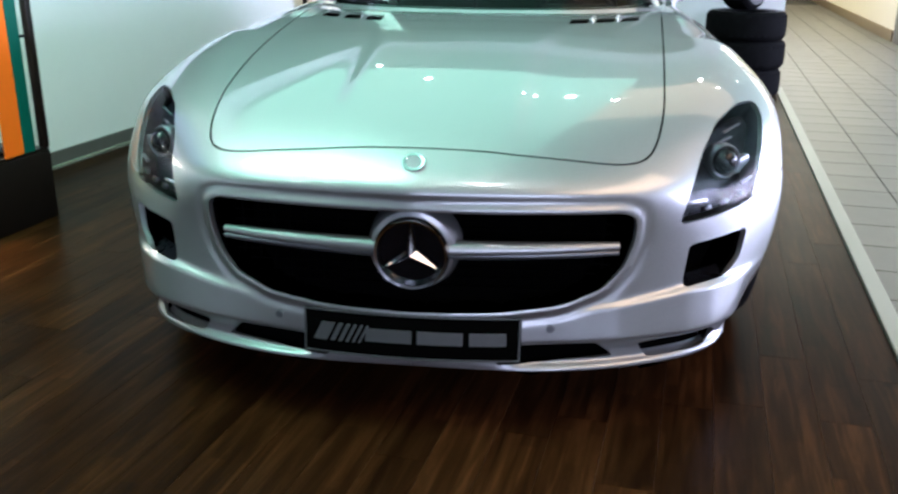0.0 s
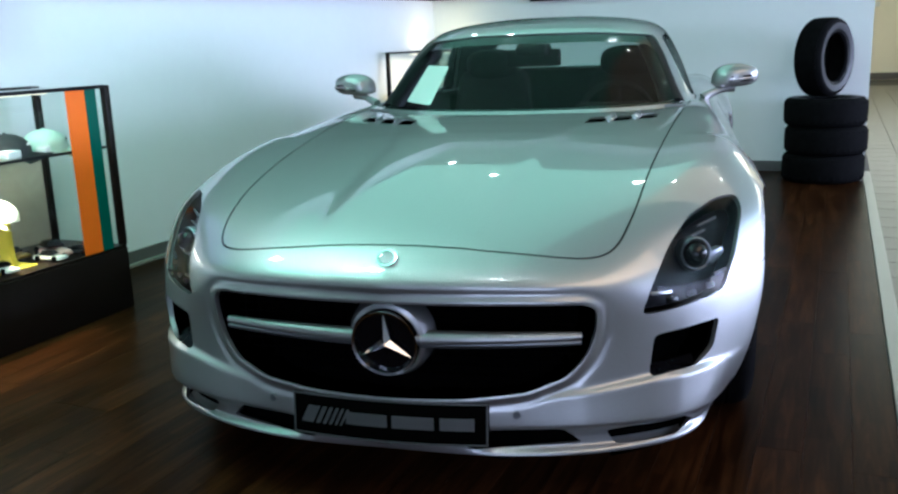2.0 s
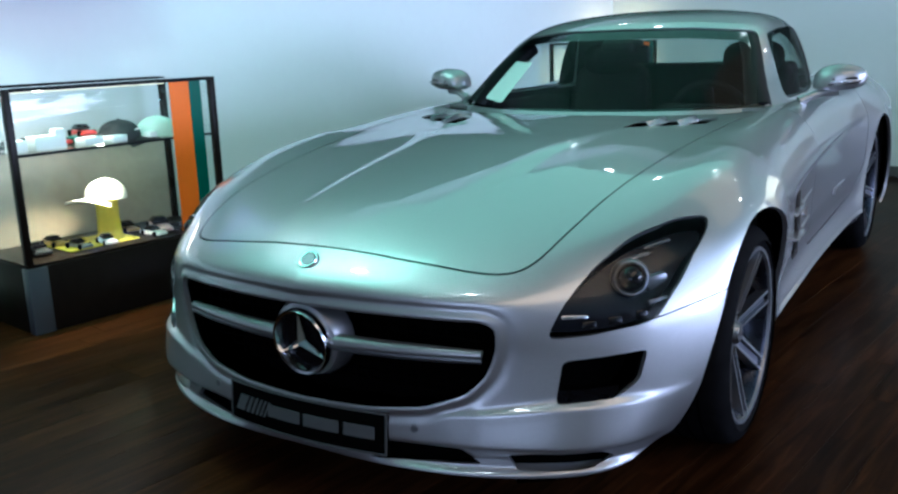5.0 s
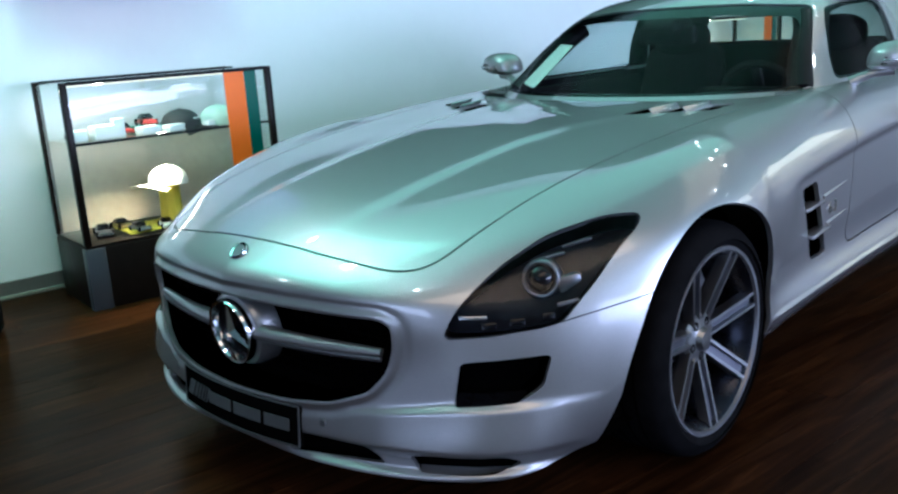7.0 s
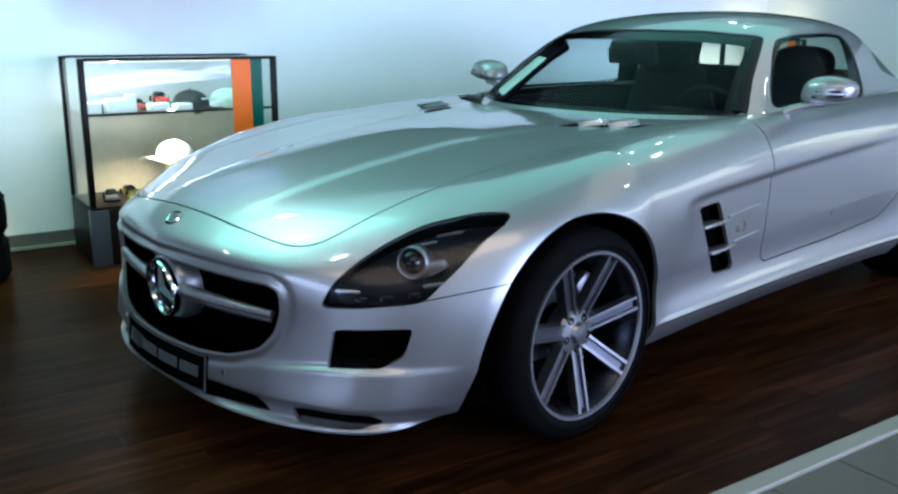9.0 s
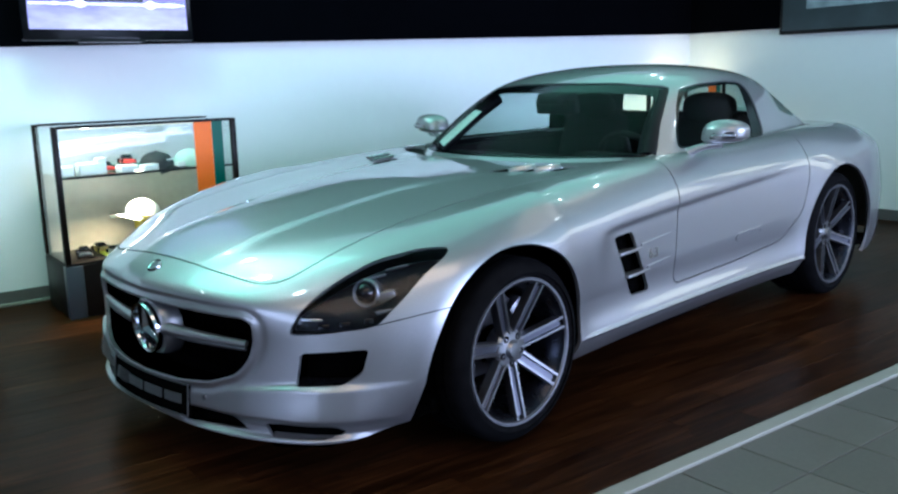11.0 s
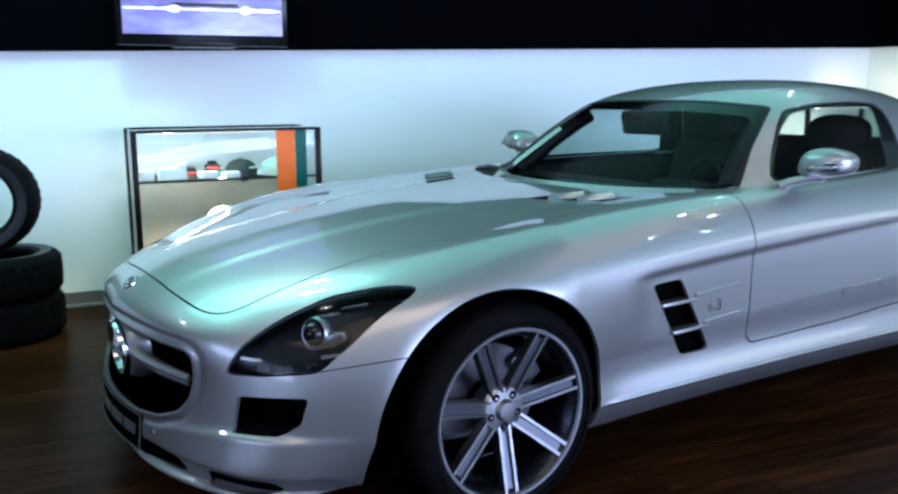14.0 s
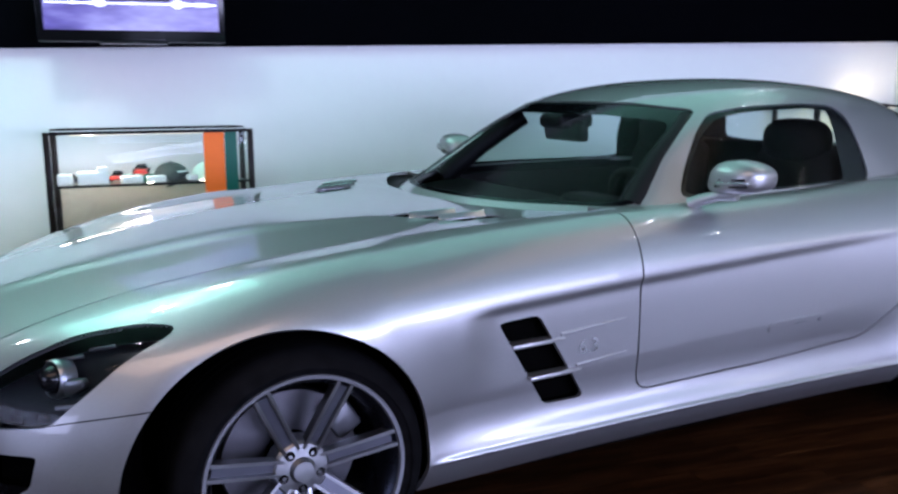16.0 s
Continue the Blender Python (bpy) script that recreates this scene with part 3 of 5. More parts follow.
def body_sheet(n=22, m=20):
    lines = [np.array(p, float) for p in (BOTTOM, BUMPER, SCOOP, FLANK, CREASE, SHOULDER)]
    top = [np.array(p, float) for p in (CROWN, EDGE, BULGE, SPINE)]
    above = np.concatenate([[top[3][0], top[2][0], top[1][0], top[0][0], top[0][0]], top[0]])
    net = np.stack([2 * lines[0] - lines[1] + np.array([-.03, 0, 0])] + lines + [above])          # ghost line, six lines, ghost line
    net = np.concatenate([flip_x(net[:, 1:2]), net, flip_x(net[:, -2:-1])], 1)
    side = cr(cr(net, m).transpose(1, 0, 2), n)                                                 # station, line
    sh, cs = lines[5], lines[4]
    rows = [np.stack([sh[4], sh[3], sh[2], sh[1], sh[0]])]
    rows += [np.stack([sh[5 + i]] + [t[i] for t in top]) for i in range(12)]
    tops = np.stack(rows)
    below = np.stack([cs[4], cs[3], cs[2], cs[1], cs[0]])[None]
    tops = np.concatenate([below, tops, tops[-1:] + (tops[-1:] - tops[-2:-1])])
    tops[0, 0] = sh[3]
    out = np.concatenate([[cs[4]], [sh[5]], cs[5:], cs[-1:]])[:, None]
    tops = np.concatenate([out, tops, flip_x(tops[:, 3:4])], 1)
    tops[1, 0] = sh[5]
    topd = cr(cr(tops, n).transpose(1, 0, 2), n).transpose(1, 0, 2)
    ids1 = np.arange(side.shape[0] * side.shape[1]).reshape(side.shape[:2])
    ids2 = ids1.size + np.arange(topd.shape[0] * topd.shape[1]).reshape(topd.shape[:2])
    v = np.concatenate([side.reshape(-1, 3), topd.reshape(-1, 3)])
    tris = np.concatenate([grid_tris(ids1), grid_tris(ids2)])
    v, tris = weld(v, tris)
    # close small gaps left where patches meet
    e = np.concatenate([tris[:, [0, 1]], tris[:, [1, 2]], tris[:, [2, 0]]])
    u, c = np.unique(np.sort(e, 1), axis=0, return_counts=True)
    rim = u[c == 1]
    rim = rim[(v[rim].mean(1)[:, 2] > .3) & (v[rim].mean(1)[:, 1] < 1.5) & (v[rim].mean(1)[:, 0] > .001)]
    near = {}
    for a, b in rim:
        near.setdefault(int(a), []).append(int(b))
        near.setdefault(int(b), []).append(int(a))
    done, extra = set(), []
    for a in near:
        if a not in done and len(near[a]) == 2:
            b, d = near[a]
            far = [k for k in near[b] if k != a and k in near[d]]
            if far:
                done.update((a, b, d, far[0]))
                extra += [(a, b, far[0]), (a, far[0], d)]
    if extra:
        tris = np.concatenate([tris, np.array(extra)])
    low = (v[:, 2] < 0.17) | ((v[:, 2] < 0.2) & (v[:, 1] > 0.3) & (v[:, 1] < 0.95))
    v = relax(v, tris, 60, low)
    v = relax(v, tris, 260, (v[:, 1] < 1.15) | (v[:, 2] < 0.42) | (v[:, 1] > 3.9))
    nrm = sheet_normals(v, tris)
    if nrm[np.argmax(v[:, 0])][0] < 0:
        tris = tris[:, ::-1]
        nrm = -nrm
    # make all faces look outwards from a line inside the car
    c = v[tris].mean(1)
    f = np.cross(v[tris[:, 1]] - v[tris[:, 0]], v[tris[:, 2]] - v[tris[:, 0]])
    o = c - np.stack([np.zeros(len(c)), np.clip(c[:, 1], 0.9, 3.8), np.full(len(c), 0.42)], 1)
    bad = (f * o).sum(1) < 0
    tris[bad] = tris[bad][:, ::-1]
    nrm = sheet_normals(v, tris)

    # pressed line along the flank: the skin steps in below it
    y, z = v[:, 1], v[:, 2]
    line = 0.665 + 0.045 * (y - 1.42)
    fade = np.clip((y - 1.36) / 0.1, 0, 1) * np.clip((3.25 - y) / 0.5, 0, 1)
    step = 1 / (1 + np.exp((z - line) / 0.006))
    run = np.clip(1 - (line - z) / 0.22, 0, 1)
    flank = v[:, 0] > 0.7
    v = v - nrm * (0.013 * fade * step * run * flank)[:, None]
    # the bumper beam stands proud below a crisp edge; its top is a shelf under each intake
    edge = 0.306 + 0.028 * np.clip((v[:, 0] - 0.42) / 0.22, 0, 1)
    swell = 0.009 + 0.012 * np.clip((v[:, 0] - 0.44) / 0.2, 0, 1) * np.clip((0.82 - v[:, 0]) / 0.12, 0, 1)
    beam = (1 / (1 + np.exp((z - edge) / 0.003))) * np.clip((v[:, 0] - 0.36) / 0.12, 0, 1) * np.clip((z - 0.20) / 0.02, 0, 1) * np.clip((0.47 - y) / 0.16, 0, 1)
    v = v + nrm * (swell * beam)[:, None]
    # below the beam the skin steps back around the lower openings
    under = (1 / (1 + np.exp((z - 0.222) / 0.0025))) * np.clip((z - 0.163) / 0.012, 0, 1) * np.clip((v[:, 0] - 0.2) / 0.1, 0, 1) * np.clip((0.82 - v[:, 0]) / 0.07, 0, 1) * (y < 0.6)
    v = v - nrm * (0.016 * under)[:, None]
    # a thin rolled lip around the grille
    rim = np.where(y < 0.4, GRILLE(v), 9.0)
    v = v + nrm * (0.0032 * np.exp(-((rim - 0.006) / 0.006) ** 2) - 0.004 * np.exp(-((rim - 0.026) / 0.010) ** 2))[:, None]
    # two soft ridges on the bonnet
    ridge = np.interp(y, (0.10, 0.24, 0.60, 0.93, 1.23, 1.60), (0.200, 0.228, 0.246, 0.264, 0.322, 0.42))
    hood = (z > 0.60) & (y < 1.75)
    lift = 0.0075 / (1 + np.exp((v[:, 0] - ridge) / 0.010)) * np.clip((y - 0.09) / 0.30, 0, 1) * np.clip((1.45 - y) / 0.4, 0, 1)
    v = v + np.array([0, 0, 1.0]) * (lift * hood)[:, None]
    # the nose comes to a blunt fold on the centre line
    prow = 0.014 * np.exp(-v[:, 0] / 0.14) * np.clip((z - 0.53) / 0.05, 0, 1) * np.clip((0.21 - y) / 0.12, 0, 1)
    v = v - np.array([0, 1.0, 0]) * prow[:, None]
    # the sill has a sharp ledge
    sill = np.exp(-((z - 0.280) / 0.007) ** 2) * np.clip((y - 1.25) / 0.08, 0, 1) * np.clip((3.28 - y) / 0.08, 0, 1)
    v = v + nrm * (0.009 * sill * flank)[:, None]
    # round flare over each wheel
    for cy, cz, ra in ARCHES:
        r = np.hypot(y - cy, z - cz)
        v = v + nrm * (0.0045 * np.exp(-((r - ra - 0.004) / 0.045) ** 2) * flank * np.clip((z - 0.19) / 0.08, 0, 1))[:, None]
    return v, sheet_normals(v, tris), tris


def arch(v):
    d = np.full(len(v), 9.0)
    for cy, cz, r in ARCHES:
        fore = v[:, 1] - cy
        fore = np.where(fore < 0, fore + .24 * np.maximum(0, cz - v[:, 2]), fore)
        d = np.minimum(d, np.hypot(fore, v[:, 2] - cz) - r)
    return np.where(v[:, 0] > 0.55, d, 9.0)


XY, XZ, YZ = [0, 1], [0, 2], [1, 2]
GRILLE = outline([(-.3, .540), (.30, .538), (.485, .534), (.514, .518), (.511, .462), (.490, .402), (.445, .353), (.35, .319), (.2, .304), (-.3, .295)], XZ, lambda v: v[:, 1] < .4, .02)
INTAKE = outline([(.646, .436), (.803, .448), (.79, .374), (.752, .340), (.634, .335)], XZ, lambda v: v[:, 1] < .6, .014)
LOWER = either(outline([(.2, .222), (.43, .223), (.478, .180), (.2, .171)], XZ, lambda v: v[:, 1] < .5, .006),
               outline([(.532, .207), (.60, .215), (.715, .207), (.745, .184), (.70, .166), (.555, .170)], XZ, lambda v: v[:, 1] < .5, .01))
LAMP = outline([(.614, .490), (.70, .494), (.812, .512), (.842, .59), (.862, .69), (.845, .716), (.79, .718), (.72, .692), (.672, .635), (.64, .565)], XZ, lambda v: v[:, 1] < .75)
HOOD_LINE = [(-.3, .145), (.28, .158), (.47, .185), (.55, .245), (.585, .42), (.615, .80), (.65, 1.25), (.69, 1.75), (.71, 2.2), (-.3, 2.2)]
HOOD = lambda g: outline(HOOD_LINE, XY, lambda v: v[:, 2] > .6, .09, g)
DOOR_LINE = [(1.955, .354), (2.5, .366), (2.92, .395), (3.1, .52), (3.17, .72), (3.19, .99), (1.962, .99), (1.945, .66)]
DOOR = lambda g: outline(DOOR_LINE, YZ, lambda v: v[:, 0] > .6, .05, g)
CABIN = outline([(-.5, 1.70), (0, 1.70), (.35, 1.765), (.58, 1.925), (.69, 2.045), (.735, 2.12), (.745, 2.3), (.715, 2.75), (.64, 3.1), (.57, 3.6), (.45, 3.95), (-.5, 4.0)], XY, lambda v: v[:, 2] > .78, .02)
VENT = outline([(1.456, .632), (1.588, .638), (1.766, .370), (1.624, .372)], YZ, lambda v: v[:, 0] > .6, .018)


def SEAM(v):
    """Below zero on the front bumper, above zero on the wings behind the lamps."""
    side = v[:, 2] - np.maximum(.518 + .3 * (v[:, 0] - .815), .506)
    return np.maximum(np.where(v[:, 0] > .72, side, v[:, 1] - .36), v[:, 1] - .9)


def biggest(sheet):
    """The largest connected piece of a sheet."""
    v, n, tris = sheet
    mark = np.arange(len(v))
    for _ in range(400):
        low = mark[tris].min(1)
        old = mark.copy()
        for k in range(3):
            np.minimum.at(mark, tris[:, k], low)
        mark = mark[mark]
        if (old == mark).all():
            break
    ids, cnt = np.unique(mark[tris[:, 0]], return_counts=True)
    keep = tris[mark[tris[:, 0]] == ids[np.argmax(cnt)]]
    used, back = np.unique(keep, return_inverse=True)
    return v[used], n[used], back.reshape(keep.shape)


car = thing("sports_car", "silver two-door sports coupe parked on a plank floor", "car")
SHEET = body_sheet()
holes = either(arch, GRILLE, INTAKE, LOWER, LAMP, CABIN, VENT)
shell = clip(clip(clip(SHEET, outside(holes)), outside(HOOD(0.0026))), outside(DOOR(0.0028)))
body_skin = clip(shell, lambda v: .0016 * (v[:, 0] > .74) - SEAM(v))
sheet_ob("body", body_skin, PAINT, car, mirror=True)
sheet_ob("front_bumper", clip(shell, lambda v: SEAM(v) + .0016 * (v[:, 0] > .74)), PAINT, car, mirror=True)
SLOT_AT = [(.338 + .093 * k, 1.392 + .052 * k) for k in range(3)]
hood_vents = [outline([(x0, y0), (x0 + .068, y0 + .038), (x0 + .080, y0 + .185), (x0 + .012, y0 + .147)], XY, lambda v: v[:, 2] > .7, .006) for x0, y0 in SLOT_AT]
COWL = outline([(-.5, 1.655), (0, 1.655), (.35, 1.70), (.585, 1.80), (.70, 1.89), (.745, 2.04), (.6, 2.3), (-.5, 2.3)], XY, lambda v: v[:, 2] > .78, .02)
hood_skin = clip(clip(clip(SHEET, HOOD(-0.0026)), outside(either(CABIN, COWL))), outside(either(*hood_vents)))
sheet_ob("bonnet", biggest(hood_skin), PAINT, car, "silver bonnet with two rows of vent slots", mirror=True, lip=0.004)
door_skin = clip(clip(SHEET, DOOR(-0.0028)), outside(either(CABIN, VENT)))
for single in (False, True):
    door = sheet_ob("door", door_skin, PAINT, car, single=single)
    sx = -1 if single else 1
    # flush handle: a shallow plate and pull
    hand = lambda a, b, lo, hi: outline([(a, lo), (b, lo + .01), (b, hi + .01), (a, hi)], YZ, lambda v: v[:, 0] > .6, .008)
    sheet_ob("handle", clip(SHEET, hand(2.475, 2.72, .460, .494)), PAINT, door, single=single, off=.0045, lip=.006)
    # raised grey strip painted in for the shade of the pull's recess
    sheet_ob("handle_shade_line", clip(SHEET, hand(2.485, 2.665, .475, .479)), ALLOY_DARK, door, single=single, off=.0052, lip=.002)
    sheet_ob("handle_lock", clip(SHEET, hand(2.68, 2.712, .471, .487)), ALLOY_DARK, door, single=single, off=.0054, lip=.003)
sheet_ob("cowl", clip(clip(SHEET, outline([(-.5, 1.60), (0, 1.60), (.35, 1.64), (.6, 1.75), (.75, 1.86), (.75, 2.12), (.6, 2.3), (-.5, 2.3)], XY, lambda v: v[:, 2] > .78, .02)), outside(CABIN)), BLACK, car, "black cowl below the windscreen", mirror=True, off=-0.02, lip=0)
# shell added under the skin; its near-black is the shade in the gaps
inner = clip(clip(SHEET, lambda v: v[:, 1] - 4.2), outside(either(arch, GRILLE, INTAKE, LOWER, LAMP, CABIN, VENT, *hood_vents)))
sheet_ob("gap_shade_shell", inner, VOID, car, "added near-black shell standing in for shade in the panel gaps", mirror=True, off=-0.024, lip=0.0)

# cabin roof and glass
ROOF_ROWS = [
    [(0, 1.69, .850), (.35, 1.755, .850), (.575, 1.915, .850), (.69, 2.035, .850), (.732, 2.10, .850)],
    [(0, 1.92, .978), (.33, 1.965, .975), (.58, 2.10, .965), (.672, 2.17, .925), (.742, 2.215, .865)],
    [(0, 2.17, 1.118), (.32, 2.20, 1.112), (.568, 2.295, 1.08), (.665, 2.345, 1.01), (.748, 2.37, .865)],
    [(0, 2.45, 1.222), (.31, 2.47, 1.213), (.558, 2.51, 1.175), (.66, 2.535, 1.07), (.742, 2.55, .865)],
    [(0, 2.78, 1.268), (.30, 2.78, 1.258), (.548, 2.79, 1.216), (.642, 2.80, 1.09), (.722, 2.80, .865)],
    [(0, 3.12, 1.268), (.29, 3.12, 1.257), (.52, 3.12, 1.208), (.61, 3.12, 1.08), (.672, 3.11, .865)],
    [(0, 3.48, 1.228), (.275, 3.47, 1.217), (.475, 3.45, 1.172), (.56, 3.43, 1.045), (.635, 3.40, .865)],
    [(0, 3.85, 1.135), (.26, 3.83, 1.125), (.42, 3.80, 1.08), (.51, 3.75, .985), (.60, 3.68, .865)],
    [(0, 4.2, .985), (.25, 4.17, .975), (.40, 4.12, .95), (.49, 4.06, .91), (.57, 3.98, .865)],
    [(0, 4.42, .855), (.24, 4.40, .855), (.38, 4.33, .855), (.47, 4.25, .855), (.56, 4.15, .850)],
]


def roof_sheet(n=20):
    p = np.array(ROOF_ROWS, float)
    p = np.concatenate([2 * p[:1] - p[1:2], p, 2 * p[-1:] - p[-2:-1]])
    p = np.concatenate([flip_x(p[:, 1:2]), p, 2 * p[:, -1:] - p[:, -2:-1]], 1)
    g = cr(cr(p, n).transpose(1, 0, 2), n).transpose(1, 0, 2)
    ids = np.arange(g.shape[0] * g.shape[1]).reshape(g.shape[:2])
    v, tris = weld(g.reshape(-1, 3), grid_tris(ids))
    v = relax(v, tris, 40, v[:, 2] < 0.87)
    c = v[tris].mean(1)
    f = np.cross(v[tris[:, 1]] - v[tris[:, 0]], v[tris[:, 2]] - v[tris[:, 0]])
    bad = (f * (c - np.array([0, 2.9, 0.6]))).sum(1) < 0
    tris[bad] = tris[bad][:, ::-1]
    return v, sheet_normals(v, tris), tris


ROOF = roof_sheet()
SCREEN = outline([(-.4, .872), (.3, .872), (.6, .872), (.692, .872), (.655, .945), (.605, 1.06), (.557, 1.145), (.53, 1.165), (.3, 1.184), (-.4, 1.19)], XZ, lambda v: v[:, 1] < 2.62, .04)
SCREEN_FRIT = outline([(-.4, .884), (.3, .884), (.6, .886), (.668, .89), (.635, .95), (.585, 1.055), (.535, 1.115), (.505, 1.130), (.3, 1.146), (-.4, 1.150)], XZ, lambda v: v[:, 1] < 2.62, .04)
SIDE = outline([(2.235, .893), (2.295, .985), (2.385, 1.09), (2.47, 1.152), (2.62, 1.172), (2.90, 1.178), (3.08, 1.168), (3.15, 1.12), (3.195, 1.0), (3.225, .90)], YZ, lambda v: v[:, 0] > .4, .04)
REAR = outline([(-.4, 3.56), (.44, 3.56), (.53, 3.64), (.50, 3.90), (.43, 4.1), (.37, 4.19), (-.4, 4.21)], XY, lambda v: v[:, 2] > .9, .03)
sheet_ob("roof", clip(ROOF, outside(either(SCREEN, SIDE, REAR))), PAINT, car, "silver roof and pillars", mirror=True, lip=0.02)
sheet_ob("roof_lining", clip(ROOF, outside(either(SCREEN, SIDE, REAR))), BLACK, car, mirror=True, off=-0.022, lip=0)
glass = clip(ROOF, both(SCREEN))
sheet_ob("windscreen", glass, GLASS, car, "tinted windscreen", mirror=True, off=-0.004, lip=0).visible_shadow = False
sheet_ob("windscreen_border", clip(glass, outside(SCREEN_FRIT)), GLOSS_BLACK, car, mirror=True, off=-0.0065, lip=0)
sheet_ob("rear_window", clip(ROOF, REAR), GLASS, car, mirror=True, off=-0.004, lip=0).visible_shadow = False
SIDE_IN = outline([(2.262, .905), (2.315, .985), (2.40, 1.08), (2.485, 1.138), (2.63, 1.157), (2.90, 1.163), (3.045, 1.155), (3.05, 1.0), (3.07, .905)], YZ, lambda v: v[:, 0] > .4, .03)
for single in (False, True):
    w = sheet_ob("side_window", clip(ROOF, SIDE), GLASS, car, single=single, off=-0.004, lip=0)
    w.visible_shadow = False
    sheet_ob("window_seal", clip(clip(ROOF, SIDE), outside(SIDE_IN)), GLOSS_BLACK, w, single=single, off=-0.0065, lip=0)

# trim of the windscreen pillars
for sx in (-1, 1):
    pts = []
    for x, z in ((.672, .885), (.648, .94), (.612, 1.02), (.57, 1.10), (.53, 1.155)):
        i = np.argmin(np.hypot(ROOF[0][:, 0] - x, ROOF[0][:, 2] - z) + (ROOF[0][:, 1] > 2.62))
        p = ROOF[0][i] - .042 * ROOF[1][i]
        pts.append((sx * p[0], p[1], p[2]))
    part("pillar_trim", tube(pts, [.05, .048, .046, .044, .042], 14), BLACK, car)

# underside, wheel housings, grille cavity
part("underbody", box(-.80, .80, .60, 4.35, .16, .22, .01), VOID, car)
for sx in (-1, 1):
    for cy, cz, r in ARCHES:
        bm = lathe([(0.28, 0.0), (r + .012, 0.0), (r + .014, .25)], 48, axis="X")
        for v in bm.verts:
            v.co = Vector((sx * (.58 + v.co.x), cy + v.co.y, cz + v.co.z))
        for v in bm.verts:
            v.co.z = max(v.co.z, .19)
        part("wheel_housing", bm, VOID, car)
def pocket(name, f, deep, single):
    """Cavity behind an opening of the skin, its shade given as near-black, a touch wider than it."""
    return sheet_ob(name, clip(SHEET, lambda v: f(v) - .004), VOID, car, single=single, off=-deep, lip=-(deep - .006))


# shade inside the grille is put into the cavity's near-black
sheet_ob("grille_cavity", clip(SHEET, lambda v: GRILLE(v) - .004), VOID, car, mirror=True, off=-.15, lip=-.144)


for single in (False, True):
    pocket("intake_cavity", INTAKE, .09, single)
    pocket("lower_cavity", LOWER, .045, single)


def inner_ramp(name, f, z0, z1, deep, single, material):
    """Floor of an opening: flush with the skin at its lower lip, running in and up."""
    v, n, tris = clip(clip(SHEET, lambda v: f(v) - .003), lambda v: v[:, 2] - z1)
    t = np.clip((v[:, 2] - z0) / (z1 - z0), 0, 1)
    v = v - n * (.003 + deep * t)[:, None]
    return sheet_ob(name, (v, sheet_normals(v, tris), tris), material, car, single=single, lip=0)


SCOOP_HOLE = outline([(.532, .207), (.60, .215), (.715, .207), (.745, .184), (.70, .166), (.555, .170)], XZ, lambda v: v[:, 1] < .5, .01)
for single in (False, True):
    # the silver intake floor takes its shade from the darkened alloy
    inner_ramp("intake_floor", INTAKE, .336, .352, .045, single, SHADED_ALLOY)
    inner_ramp("scoop_floor", SCOOP_HOLE, .166, .177, .026, single, PAINT)

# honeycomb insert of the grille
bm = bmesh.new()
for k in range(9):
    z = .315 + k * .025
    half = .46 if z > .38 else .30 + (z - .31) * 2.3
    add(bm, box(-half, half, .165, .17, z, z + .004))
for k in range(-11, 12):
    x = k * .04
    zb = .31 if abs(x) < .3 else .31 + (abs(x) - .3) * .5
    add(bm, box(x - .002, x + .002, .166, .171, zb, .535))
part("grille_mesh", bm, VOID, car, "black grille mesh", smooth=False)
for sx in (-1, 1):
    pts = [(sx * x, .072 + .28 * x * x, .445 + .012 * x) for x in (.085, .16, .24, .32, .40, .475)]
    bm = tube(pts, [.018, .017, .0155, .014, .012, .009], 14)
    for v in bm.verts:
        v.co.y += (v.co.z - .45) * .25
    part("grille_wing", bm, PAINT, car, "silver wing bar with dark edge")
    bm = tube([(x, y - .004, z - .016) for x, y, z in pts], [.010, .010, .0095, .009, .008, .006], 10)
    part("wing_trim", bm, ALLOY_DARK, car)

# round grille badge: chrome ring, three arms, silver surround
badge = thing("grille_badge", "round chrome grille badge", "")
del badge["label"]
badge.parent = car
badge.matrix_basis = pose(0, .050, .437, 96)
part("ring", lathe([(.074, -.008), (.080, .010), (.086, .012), (.089, .004), (.088, -.012)], 56), BADGE, badge)
part("dish", lathe([(0.0005, -.012), (.076, -.010)], 48), GLOSS_BLACK, badge)
part("surround", lathe([(.088, -.012), (.098, -.016), (.108, -.035), (.112, -.075)], 56), PAINT, badge)
for k in range(3):
    bm = bmesh.new()
    tip, wide = .078, .0125
    vs = [bm.verts.new(p) for p in ((0, 0, .016), (-wide, 0.004, .0), (wide, 0.004, .0), (0, tip, .002), (-.002, tip, -.004), (.002, tip, -.004))]
    for f in ((0, 1, 3), (0, 3, 2), (1, 4, 3), (2, 3, 5), (1, 2, 5, 4)):
        bm.faces.new([vs[i] for i in f])
    bmesh.ops.recalc_face_normals(bm, faces=bm.faces[:])
    bmesh.ops.transform(bm, matrix=Matrix.Rotation(radians(120 * k), 4, "Z"), verts=bm.verts)
    part("arm", bm, BADGE, badge, smooth=False)
small = part("bonnet_badge", lathe([(.0005, .004), (.018, .0045), (.020, .006), (.026, .006), (.028, .001), (.028, -.003)], 32), BADGE, car)
small.matrix_basis = pose(0, .098, .6385, 38)
